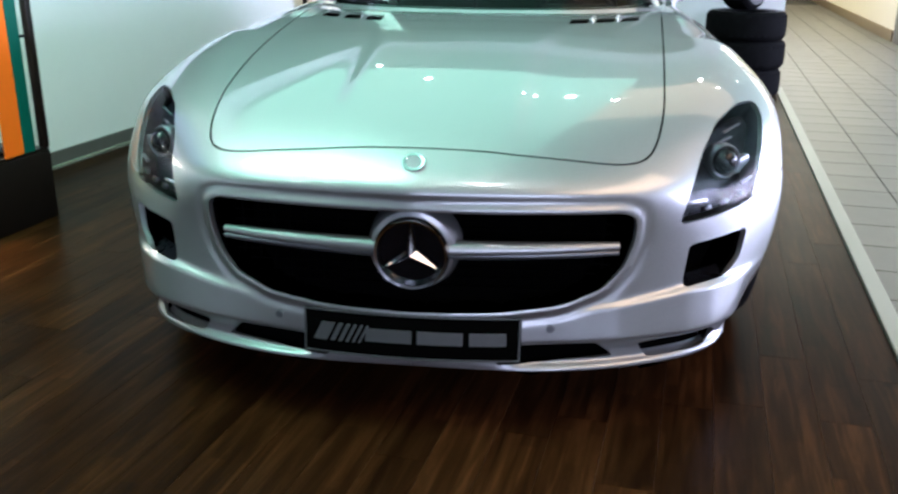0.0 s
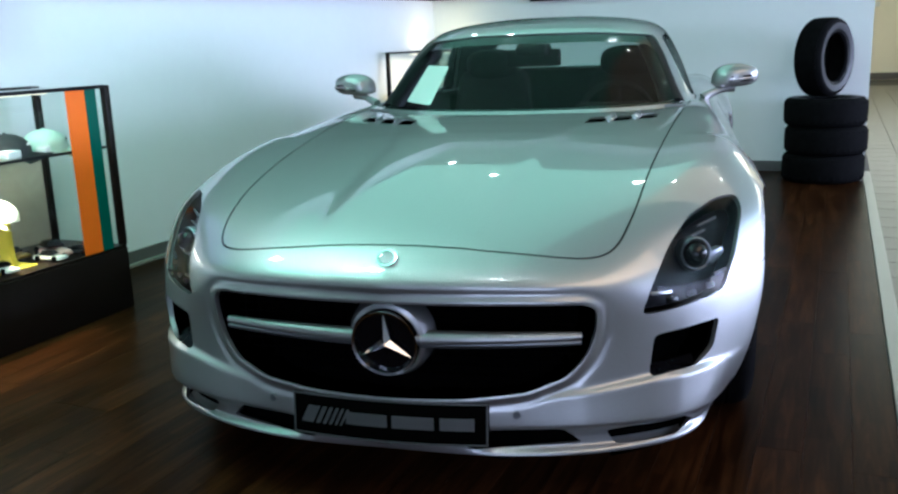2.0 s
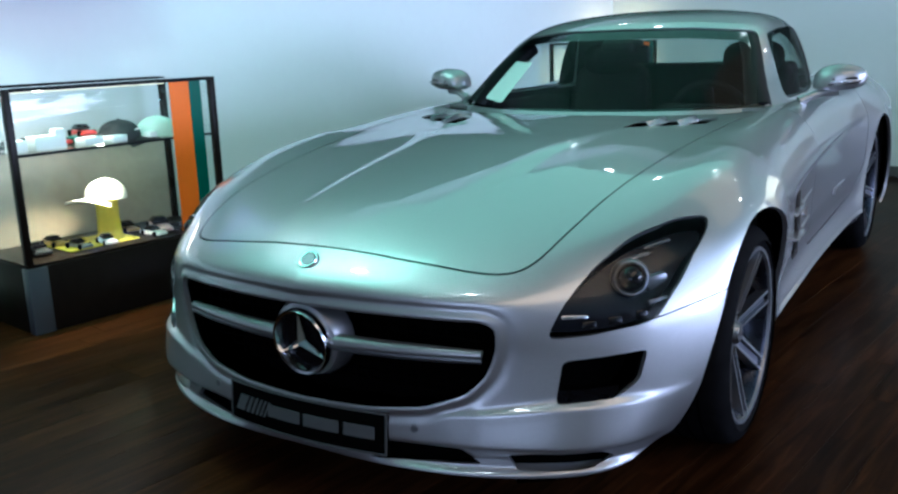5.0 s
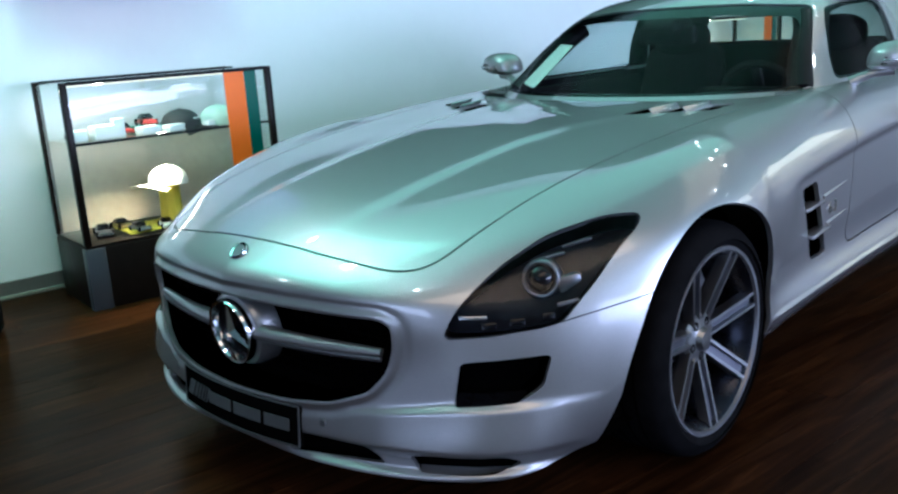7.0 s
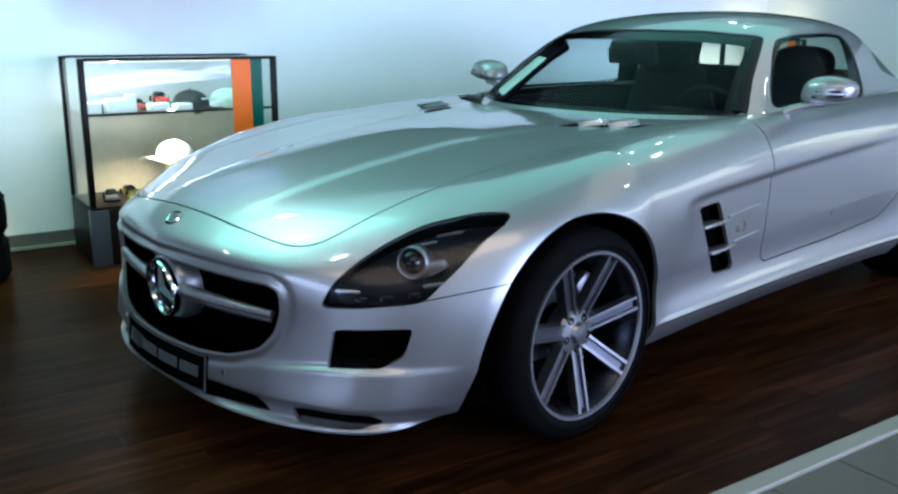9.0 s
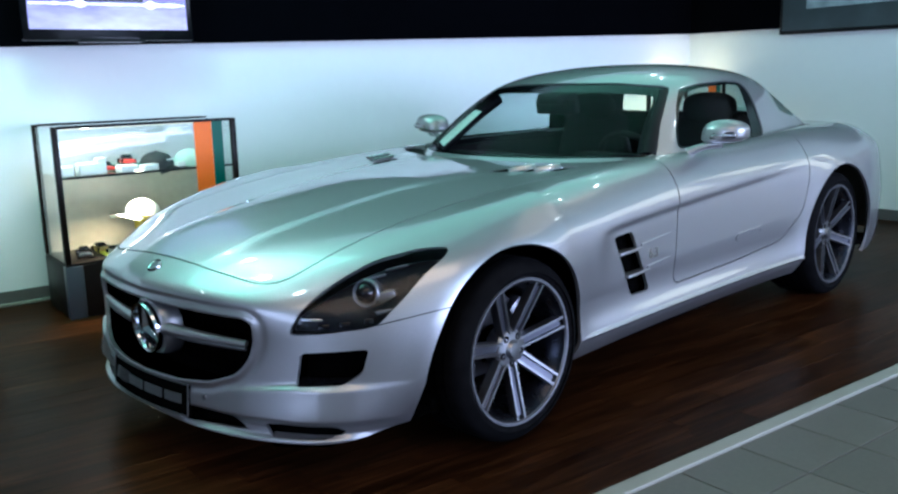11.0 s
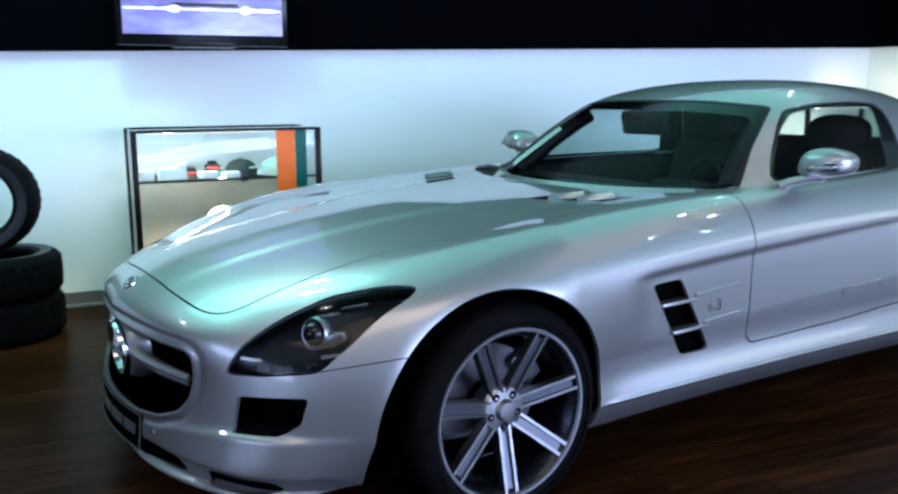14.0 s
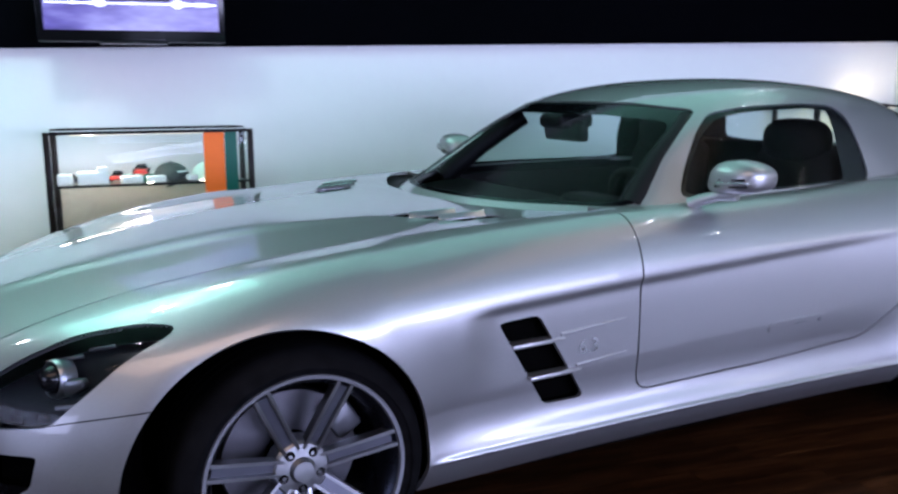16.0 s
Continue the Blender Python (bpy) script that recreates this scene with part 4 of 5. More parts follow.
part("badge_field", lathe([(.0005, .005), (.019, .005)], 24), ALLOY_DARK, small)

# display plate with plain bars
def bent(bm):
    """Bow a flat strip to the bumper's curve."""
    for _ in range(3):
        bmesh.ops.subdivide_edges(bm, edges=[e for e in bm.edges if abs(e.verts[0].co.x - e.verts[1].co.x) > .06], cuts=1)
    for v in bm.verts:
        v.co.y += .42 * v.co.x ** 2
    return bm


plate = part("number_plate", bent(box(-.26, .26, -.006, .006, -.054, .054, .004)), VOID, car, "black display plate with grey bars")
plate.matrix_basis = pose(0, .020, .241, -5)
x = -.235
for wide in (.034, .012, .010, .008, .007, .006):
    bm = prism([(0, -.022), (wide, -.022), (wide + .022, .022), (.022, .022)], .0025)
    bmesh.ops.transform(bm, matrix=Matrix.Translation((x, -.006, 0)) @ Matrix.Rotation(radians(90), 4, "X"), verts=bm.verts)
    part("bar", bent(bm), PLATE_GREY, plate, smooth=False)
    x += wide + .008
for x0, x1 in ((-.105, .005), (.018, .125), (.14, .225)):
    part("bar", bent(box(x0, x1, -.0085, -.006, -.016, .016, .001)), PLATE_GREY, plate, smooth=False)
bm = bmesh.new()
for a in ((-.258, .258, .050, .054), (-.258, .258, -.054, -.050), (-.258, -.254, -.054, .054), (.254, .258, -.054, .054)):
    add(bm, box(a[0], a[1], -.0085, -.006, a[2], a[3]))
part("rim", bent(bm), PLATE_GREY, plate, smooth=False)

# parking sensors
for sx in (-1, 1):
    for x, y, z, a in ((.325, .068, .262, 10), (.735, .262, .287, 38)):
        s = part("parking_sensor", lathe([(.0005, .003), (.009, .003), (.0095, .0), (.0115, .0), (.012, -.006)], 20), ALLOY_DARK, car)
        s.matrix_basis = pose(sx * x, y - .006, z, 90, 0, sx * a)

# headlamps
lens = clip(SHEET, LAMP)
deep = clip(SHEET, LAMP)
for single in (False, True):
    sx = -1 if single else 1
    lamp = sheet_ob("headlight", lens, LAMP_GLASS, car, "clear headlight with dark interior", single=single, lip=0.0, off=-0.002)
    lamp.visible_shadow = False
    sheet_ob("lamp_bowl", deep, LAMP_BOWL, lamp, single=single, off=-0.055, lip=-0.053)
    def lamp_part(name, bm, material, x, z, deep, parent=lamp, tip=0, roll=0):
        i = np.argmin(np.hypot(SHEET[0][:, 0] - x, SHEET[0][:, 2] - z) + (SHEET[0][:, 1] > .75))
        p, q = SHEET[0][i], SHEET[1][i]
        c = p - deep * q
        ob = part(name, bm, material, parent)
        ob.matrix_basis = pose(sx * c[0], c[1], c[2], tip, sx * roll, sx * math.degrees(math.atan2(q[0], -q[1])))
        return ob

    pr = part("projector", lathe([(.0005, .034), (.016, .032), (.026, .022), (.031, .009), (.033, .0)], 32), GLOSS_BLACK, lamp)
    pr.matrix_basis = pose(sx * .738, .402, .600, 82, 0, sx * 24)
    part("ring", lathe([(.033, .0), (.037, .009), (.041, .010), (.044, .005), (.046, -.004), (.044, -.03)], 36), ALLOY, pr)
    bm = box(-.030, .030, -.012, .012, -.020, .020, .008)
    for v in bm.verts:
        v.co.z *= 1 - .55 * max(0, v.co.x * sx) / .03
    lamp_part("reflector", bm, ALLOY, .802, .606, .024, roll=-20)
    lamp_part("lamp_tray", box(-.032, .032, -.004, .004, -.0045, .0045, .002), SATIN, .668, .536, .014, tip=-20, roll=3)
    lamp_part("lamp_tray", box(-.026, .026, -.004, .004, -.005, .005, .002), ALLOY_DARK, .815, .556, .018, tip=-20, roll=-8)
    for x, z, w in ((.70, .517, .018), (.745, .521, .018), (.79, .528, .015)):
        lamp_part("indicator_lens", box(-w, w, -.004, .004, -.009, .009, .004), GLOSS_BLACK, x, z, .018, tip=-20)
    for x, z, w in ((.745, .655, .040), (.775, .683, .036)):
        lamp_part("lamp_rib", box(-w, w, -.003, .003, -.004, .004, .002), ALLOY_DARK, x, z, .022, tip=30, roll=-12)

def flank_x(y, z):
    """Half width of the skin at a place on the flank."""
    v = SHEET[0][(SHEET[0][:, 0] > .6) & (SHEET[0][:, 2] < .8)]
    return float(v[np.argmin(np.hypot(v[:, 1] - y, v[:, 2] - z)), 0])


# side vents: pocket with shade as near-black colour, two bright fins, blades and a number badge behind them
for sx in (-1, 1):
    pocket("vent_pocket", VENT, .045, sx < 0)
    for z0, ya, yb in ((.558, 1.505, 1.68), (.462, 1.56, 1.735)):
        bm = box(*sorted((sx * .870, sx * .915)), ya, yb, z0 - .0055, z0 + .0055, .003)
        for v in bm.verts:
            v.co.x -= sx * .06 * (v.co.y - ya)
        part("vent_fin", bm, PAINT, car)
    for y0, y1, za, zb in ((1.665, 1.895, .572, .588), (1.725, 1.905, .472, .486)):
        ys = np.linspace(y0, y1, 6)
        pts = [(sx * (flank_x(y, za + (zb - za) * k / 5) + .001), y, za + (zb - za) * k / 5) for k, y in enumerate(ys)]
        part("vent_blade", tube(pts, [.0055, .005, .0042, .0034, .0026, .0014], 10), PAINT, car)
    words = bpy.data.curves.new("badge_text", "FONT")
    words.body, words.size, words.extrude, words.align_x = "6.3", .058, .0015, "CENTER"
    carrier = new("badge_text", words)
    bpy.context.view_layer.update()
    me = bpy.data.meshes.new_from_object(carrier)
    bpy.data.objects.remove(carrier)
    me.materials.clear()
    me.materials.append(BADGE)
    ob = new("engine_badge", me)
    ob.parent = car
    fx = flank_x(1.765, .525) + .0025
    ob.matrix_basis = Matrix(((0, 0, sx, sx * fx), (sx, 0, 0, 1.765), (0, 1, 0, .505), (0, 0, 0, 1)))

# hood vent fins


def top_z(x, y):
    """Height of the upper skin at a place."""
    v = SHEET[0][SHEET[0][:, 2] > .6]
    return float(v[np.argmin(np.hypot(v[:, 0] - x, v[:, 1] - y)), 2])


for sx in (-1, 1):
    part("slot_pocket", box(*sorted((sx * .32, sx * .63)), 1.37, 1.75, .79, .805, .002), VOID, car)


for sx in (-1, 1):
    for x0, y0 in SLOT_AT[:2]:
        bm = box(-.0125, .0125, 0, .150, -.002, .002, .0012)
        blade = part("slot_fin", bm, SATIN, car)
        blade.matrix_basis = pose(sx * (x0 + .081), y0 + .043, top_z(x0 + .081, y0 + .06) + .004, 4, sx * 54, sx * -4)


# outside mirrors
for sx in (-1, 1):
    bm = ball(0, 0, 0, .099, .072, .066, 36, 20, .68)
    for v in bm.verts:
        if v.co.z < 0:
            v.co.z *= .55
        else:
            v.co.z *= 1 - .25 * max(0, v.co.x * sx / .099)
        v.co.y += .02 * (v.co.x * sx / .128) ** 2
        v.co.x += sx * .012 * v.co.z / .06
    mir = part("wing_mirror", bm, PAINT, car)
    mir.matrix_basis = pose(sx * .905, 2.300, .958, 0, sx * -3, sx * 8)
    part("indicator_slot", box(*sorted((sx * -0.027, sx * 0.063)), -.0705, -.045, .006, .014, .002), GLOSS_BLACK, mir)
    part("mirror_lens", box(*sorted((sx * -.066, sx * .066)), .052, .066, -.022, .036, .002), CHROME, mir)
    part("indicator_strip", box(*sorted((sx * -0.041, sx * 0.069)), -.0705, -.048, -.013, -.006, .002), GLOSS_BLACK, mir)
    part("chrome_strip", box(*sorted((sx * -0.034, sx * 0.077)), -.072, -.048, -.004, .004, .002), SATIN, mir, "bright chrome strip")
    bm = tube([(sx * .77, 2.235, .878), (sx * .80, 2.25, .896), (sx * .845, 2.275, .912), (sx * .90, 2.295, .922)], [.024, .018, .016, .022], 12)
    part("mirror_arm", bm, PAINT, car)

# wheels


def spoke_bar(r0, r1, w0, w1, x0, x1, lean):
    """One bar of a twin spoke, in the wheel's plane (y, z), face at x."""
    bm = bmesh.new()
    pts = []
    for r, w, x in ((r0, w0, x0), ((r0 + r1) / 2, (w0 + w1) / 2, (x0 + x1) / 2), (r1, w1, x1)):
        y = lean * (r - r0)
        pts.append([bm.verts.new((x - .030, y - w, r)), bm.verts.new((x, y - w * .8, r)), bm.verts.new((x, y + w * .8, r)), bm.verts.new((x - .030, y + w, r))])
    for a, b in zip(pts, pts[1:]):
        for k in range(4):
            bm.faces.new((a[k], a[(k + 1) % 4], b[(k + 1) % 4], b[k]))
    bm.faces.new(pts[0]), bm.faces.new(pts[-1][::-1])
    bmesh.ops.recalc_face_normals(bm, faces=bm.faces[:])
    return bm


def wheel(r, rim_r, wide, first):
    """A wheel about its hub with the outer face towards +x."""
    w = thing("wheel", "alloy wheel with seven twin spokes", "")
    del w["label"]
    h = wide / 2
    part("tyre", lathe([(rim_r - .012, h - .03), (rim_r + .008, h - .008), (rim_r + .03, h), (r - .045, h + .006), (r - .02, h - .006), (r - .006, h - .024), (r, h - .045),
                        (r, 0), (r, -h + .045), (r - .02, -h + .006), (rim_r, -h)], 72, axis="X"), RUBBER, w)
    # tread grooves as near-black rings on the surface, shade by colour alone
    bm = bmesh.new()
    for x in (-.06, -.02, .02, .06):
        add(bm, lathe([(r + .0005, x - .003), (r + .002, x), (r + .0005, x + .003)], 48, axis="X"))
    part("groove_shade_ring", bm, VOID, w)
    part("rim", lathe([(rim_r + .012, h - .012), (rim_r + .008, h - .003), (rim_r - .001, h - .004), (rim_r - .004, h - .012)], 72, axis="X"), ALLOY_DARK, w)
    # shade behind the spokes is part of the barrel's colour
    part("rim_barrel", lathe([(rim_r - .004, h - .012), (rim_r - .016, h - .024), (rim_r - .030, h - .08), (rim_r - .04, -.06), (rim_r - .02, -h)], 72, axis="X"), SHADED_ALLOY, w)
    part("brake_disc", lathe([(.07, -.02), (.175, -.02), (.178, -.03), (.178, -.05), (.07, -.05)], 48, axis="X", closed=True), STEEL, w)
    cal = part("brake_caliper", box(-.05, .01, -.055, .055, .12, .195, .012), ALLOY_DARK, w)
    cal.matrix_basis = pose(0, 0, 0, -55)
    part("hub", lathe([(.0005, h - .042), (.030, h - .043), (.034, h - .05), (.066, h - .053), (.074, h - .062), (.076, h - .11)], 40, axis="X"), ALLOY, w)
    cap = part("hub_cap", lathe([(.0005, h - .034), (.026, h - .035), (.030, h - .042)], 32, axis="X"), ALLOY, w)
    for k in range(5):
        b = part("wheel_bolt", lathe([(.0005, h - .058), (.0125, h - .056), (.0135, h - .06), (.0135, h - .085)], 12, axis="X"), GLOSS_BLACK, w)
        a = 2 * math.pi * (k + .5) / 5
        b.location = (0.006, .050 * math.sin(a), .050 * math.cos(a))
    for k in range(7):
        bm = bmesh.new()
        for side in (-1, 1):
            bar = spoke_bar(.050, rim_r - .003, .0052, .0060, h - .052, h - .010, side * .004)
            bmesh.ops.translate(bar, verts=bar.verts, vec=(0, side * .0175, 0))
            add(bm, bar)
        s = part("spoke", bm, ALLOY, w, smooth=False)
        wb = part("spoke_web", spoke_bar(.06, rim_r - .006, .015, .016, h - .062, h - .020, 0), WEB, w, smooth=False)
        for o in (s, wb):
            o.matrix_basis = pose(0, 0, 0, first + 360 * k / 7)
    return w


front = wheel(.319, .246, .255, 180)
rear = wheel(.336, .260, .285, 200)
for wh, sx, x, (cy, cz, r) in ((front, 1, .786, AXLES[0]), (rear, 1, .772, AXLES[1])):
    wh.parent = car
    wh.matrix_basis = pose(x, cy, cz)
    other = copy_thing(wh, pose(-x, cy, cz, 0, 0, 180))
    other.parent = car

# interior
part("cabin_floor", box(-.70, .70, 1.75, 3.9, .30, .34, .01), LEATHER, car)
bm = box(-.62, .62, 3.34, 3.42, .34, 1.0, .03)
for v in bm.verts:
    if v.co.z > .9:
        v.co.x *= .88
part("cabin_bulkhead", bm, LEATHER, car)
part("parcel_shelf", box(-.6, .6, 3.40, 4.0, .86, .90, .01), LEATHER, car)
bm = box(-.70, .70, 1.78, 2.22, .55, .845, .05, segs=3)
for v in bm.verts:
    if v.co.z > .8 and v.co.y < 1.95:
        v.co.z -= .02
    if v.co.y < 1.9:
        v.co.x *= .82
part("dashboard", bm, LEATHER, car)
bm = box(.20, .56, 2.12, 2.26, .78, .868, .035, segs=3)
part("instrument_hood", bm, LEATHER, car)
sw = part("steering_wheel", lathe([(.165 + .015 * math.cos(a), .015 * math.sin(a)) for a in (k * math.pi / 5 for k in range(10))], 36, closed=True), LEATHER, car)
sw.matrix_basis = pose(.38, 2.38, .80, -65)
bm = box(-.15, .15, -.022, .022, -.012, .012, .008)
add(bm, box(-.02, .02, -.15, 0, -.012, .012, .008))
add(bm, ball(0, 0, 0, .055, .055, .03))
part("wheel_hub", bm, BLACK, sw)
part("centre_console", box(-.11, .11, 2.2, 3.3, .34, .62, .03), LEATHER, car)
for sx in (-1, 1):
    seat = thing("seat", "dark leather sports seat", "")
    del seat["label"]
    seat.parent = car
    seat.matrix_basis = pose(sx * .38, 0, 0)
    bm = box(-.24, .24, 2.50, 3.02, .34, .52, .06, segs=3)
    part("seat_base", bm, LEATHER, seat)
    bm = box(-.25, .25, 2.98, 3.14, .46, 1.0, .06, segs=3)
    for v in bm.verts:
        v.co.y += (v.co.z - .46) * .22
        v.co.x *= 1 - .25 * max(0, v.co.z - .75) / .25
    part("backrest", bm, LEATHER, seat)
    bm = ball(0, 3.13, 1.03, .15, .07, .085, 24, 14, .75)
    part("headrest", bm, LEATHER, seat)
    part("door_card", box(*sorted((sx * .655 - sx * .38, sx * .695 - sx * .38)), 2.1, 3.2, .36, .86, .015), LEATHER, seat)
bm = box(-.128, .128, -.020, .020, -.040, .040, .016, segs=3)
rv = part("rear_view_mirror", bm, BLACK, car)
rv.matrix_basis = pose(.0, 2.30, 1.075, 8)
part("stalk", box(-.012, .012, .01, .03, .02, .075, .005), BLACK, rv)
part("sensor_box", box(-.075, .075, 2.22, 2.38, 1.085, 1.140, .02, segs=3), BLACK, car)
SHEET_AT = [(.545, .915), (.40, .905), (.375, 1.065), (.50, 1.07)]
sheet_ob("price_sheet", clip(ROOF, outline(SHEET_AT, XZ, lambda v: v[:, 1] < 2.6, 0)), PAPER, car, "white price sheet behind the windscreen", single=True, off=-0.016, lip=0)

# ---------- display case ----------


def posed(ob, m):
    ob.matrix_basis = m
    return ob


def sheet_quad(*pts):
    """One pane of thin glass."""
    bm = bmesh.new()
    bm.faces.new([bm.verts.new(p) for p in pts])
    return bm


def display_case(m, deep, wide, high, label):
    """A glazed case about its front left foot: local y along the wall, local x from the front (0) back to the wall (-deep)."""
    c = thing("display_case", label, "display case", m=m)
    base = part("base", box(-deep, 0, 0, wide, .0, .29, .006), WENGE, c, "dark wenge base")
    part("corner_panel", box(-.05, .004, -.003, .085, .0, .288, .003), GREYBLUE, c)
    part("deck", box(-deep + .004, -.004, .004, wide - .004, .29, .302, .002), WENGE, c)
    for x in (-.03, -deep):
        for y in (0.0, wide - .03):
            part("post", box(x, x + .03, y, y + .03, .302, high, .003), WENGE, c)
    part("top_pane", sheet_quad((-deep, 0, high - .004), (0, 0, high - .004), (0, wide, high - .004), (-deep, wide, high - .004)), CASE_GLASS, c)
    part("top_rail", box(-.012, 0.003, .03, wide - .03, high - .014, high + .002, .002), BLACK, c)
    part("top_rail", box(-deep, -deep + .015, .03, wide - .03, high - .014, high + .002, .002), BLACK, c)
    part("front_pane", sheet_quad((-.01, .03, .302), (-.01, wide - .03, .302), (-.01, wide - .03, high - .014), (-.01, .03, high - .014)), CASE_GLASS, c)
    for y in (.008, wide - .014):
        part("side_pane", sheet_quad((-deep + .03, y, .302), (-.03, y, .302), (-.03, y, high - .014), (-deep + .03, y, high - .014)), CASE_GLASS, c)
    part("shelf", sheet_quad((-deep + .01, .02, .761), (-.02, .02, .761), (-.02, wide - .02, .761), (-deep + .01, wide - .02, .761)), CASE_GLASS, c)
    part("shelf_edge", box(-.022, -.016, .02, wide - .02, .751, .763), BLACK, c)
    part("back_panel", box(-deep + .002, -deep + .008, .03, wide - .03, .302, .75), TAN, c)
    part("orange_stripe", box(-.004, -.001, wide - .255, wide - .15, .302, high - .014), ORANGE, c, "orange vertical stripe")
    part("teal_stripe", box(-.004, -.001, wide - .148, wide - .085, .302, high - .014), TEAL, c, "teal green vertical stripe")
    lamp = part("lamp_tube", box(-deep * .6, -deep * .6 + .02, .1, wide - .12, high - .03, high - .018, .003), CASE_TUBE, c)
    for x, y, z in ((-.19, .49, .748), (-.12, .2, high - .02), (-.2, .75, .748)):
        sp = part("case_spot", lathe([(.0005, -.001), (.018, -.001), (.022, .003)], 16), CASE_SPOT, c)
        sp.location = (x, y, z)
    for o in c.children_recursive:
        if o.type == "MESH" and o.data.materials[0] == CASE_GLASS:
            o.visible_shadow = False
    return c


GOLD = plain("gold_paint", (.5, .36, .12), .3, .8)
ROSE = plain("rose_paint", (.7, .45, .4), .3, .3)
CASE_TUBE = glow("case_tube", (1.0, .88, .66), 1.6)
CASE_SPOT = glow("case_spot", (1.0, .84, .55), 50.0)
CASE = ROOM @ pose(-2.0, .278, 0)
display_case(CASE, .45, 1.015, 1.03, "glazed display case with dark base and orange and teal stripes")
display_case(ROOM @ pose(-2.08, 5.02, 0), .45, 1.05, 1.10, "lit glazed display case in the room corner")


def in_case(m):
    return CASE @ m


def cap(name, cloth, m, label, mark=None):
    """Baseball cap: crown of gores, button and curved peak."""
    c = thing(name, label, "cap", m=m)
    bm = bmesh.new()
    bmesh.ops.create_uvsphere(bm, u_segments=24, v_segments=12, radius=1)
    bmesh.ops.delete(bm, geom=[v for v in bm.verts if v.co.z < -.02], context="VERTS")
    for v in bm.verts:
        a = math.atan2(v.co.y, v.co.x)
        k = 1 + .015 * math.cos(6 * a)
        v.co = Vector((v.co.x * .088 * k, v.co.y * .10 * k, max(v.co.z, 0) ** .8 * .092))
    part("crown", bm, cloth, c)
    part("button", ball(0, 0, .093, .007, .007, .005, 10, 6), cloth, c)
    bm = bmesh.new()
    rows = []
    for r in (0.085, .12, .155, .182):
        rows.append([bm.verts.new((r * .95 * math.sin(t) * (.88 + .12 * (r < .1)), -(.06 + (r - .06) * math.cos(t)) if r > .1 else -.088 * math.cos(t), .012 - .10 * (r - .085) - .035 * abs(math.sin(t)) ** 2))
                     for t in np.linspace(-1.15, 1.15, 13)])
    for a, b in zip(rows, rows[1:]):
        for i in range(12):
            bm.faces.new((a[i], a[i + 1], b[i + 1], b[i]))
    bmesh.ops.solidify(bm, geom=bm.faces[:], thickness=.003)
    part("peak", bm, cloth, c)
    if mark:
        bm = box(-.03, .03, -.0965, -.090, .042, .050, .001)
        for v in bm.verts:
            v.co.y += 4.5 * v.co.x ** 2
        part("emblem_bar", bm, mark, c)
    return c


cap("cap", INK, in_case(pose(-.20, .60, .762, 0, 0, 128)), "black baseball cap on the glass shelf", PAPER)
cap("cap", MINT, in_case(pose(-.2, .80, .762, 0, 0, 138)), "pale mint baseball cap on the glass shelf", INK)

# draped pedestal with a white cap
ped = thing("pedestal", "yellow cloth covered pedestal", "pedestal", m=in_case(pose(-.19, .49, .302)))
bm = lathe([(.0005, .20), (.046, .20), (.050, .19), (.050, .10), (.052, .04), (.062, .004), (.062, .0)], 40)
for v in bm.verts:
    a = math.atan2(v.co.y, v.co.x)
    k = 1 + .07 * math.cos(9 * a) * (1 - v.co.z / .22)
    v.co.x *= k
    v.co.y *= k
part("drape", bm, YELLOW, ped)
cap("cap", WHITE, in_case(pose(-.19, .49, .500, -5, 0, 18)), "white baseball cap on a yellow pedestal")
tagged(posed(mesh_ob("cloth", box(-.12, .12, -.21, .13, 0, .006, .002), YELLOW), in_case(pose(-.21, .45, .302))), "yellow display cloth lying flat", "cloth")


def model_car(m, paint, label, s=1.0):
    """A small die-cast car: lofted body, cabin and wheels."""
    c = thing("model_car", label, "model car", m=m)
    c.scale = (s, s, s)
    bm = box(-.038, .038, -.09, .09, .008, .034, .008)
    for v in bm.verts:
        if v.co.z > .02:
            v.co.z -= .006 * abs(v.co.y) / .09
            v.co.x *= 1 - .12 * (abs(v.co.y) / .09) ** 2
    part("body", bm, paint, c)
    bm = box(-.032, .032, -.035, .055, .032, .056, .008)
    for v in bm.verts:
        if v.co.z > .045:
            v.co.y = v.co.y * .62 + .004
            v.co.x *= .82
    part("cabin", bm, GLOSS_BLACK, c)
    for x in (-.036, .036):
        for y in (-.055, .055):
            b = lathe([(.0005, -.006), (.015, -.006), (.016, 0), (.015, .006), (.0005, .006)], 18, axis="X")
            w = part("wheel", b, RUBBER, c)
            w.location = (x, y, .016)
    return c


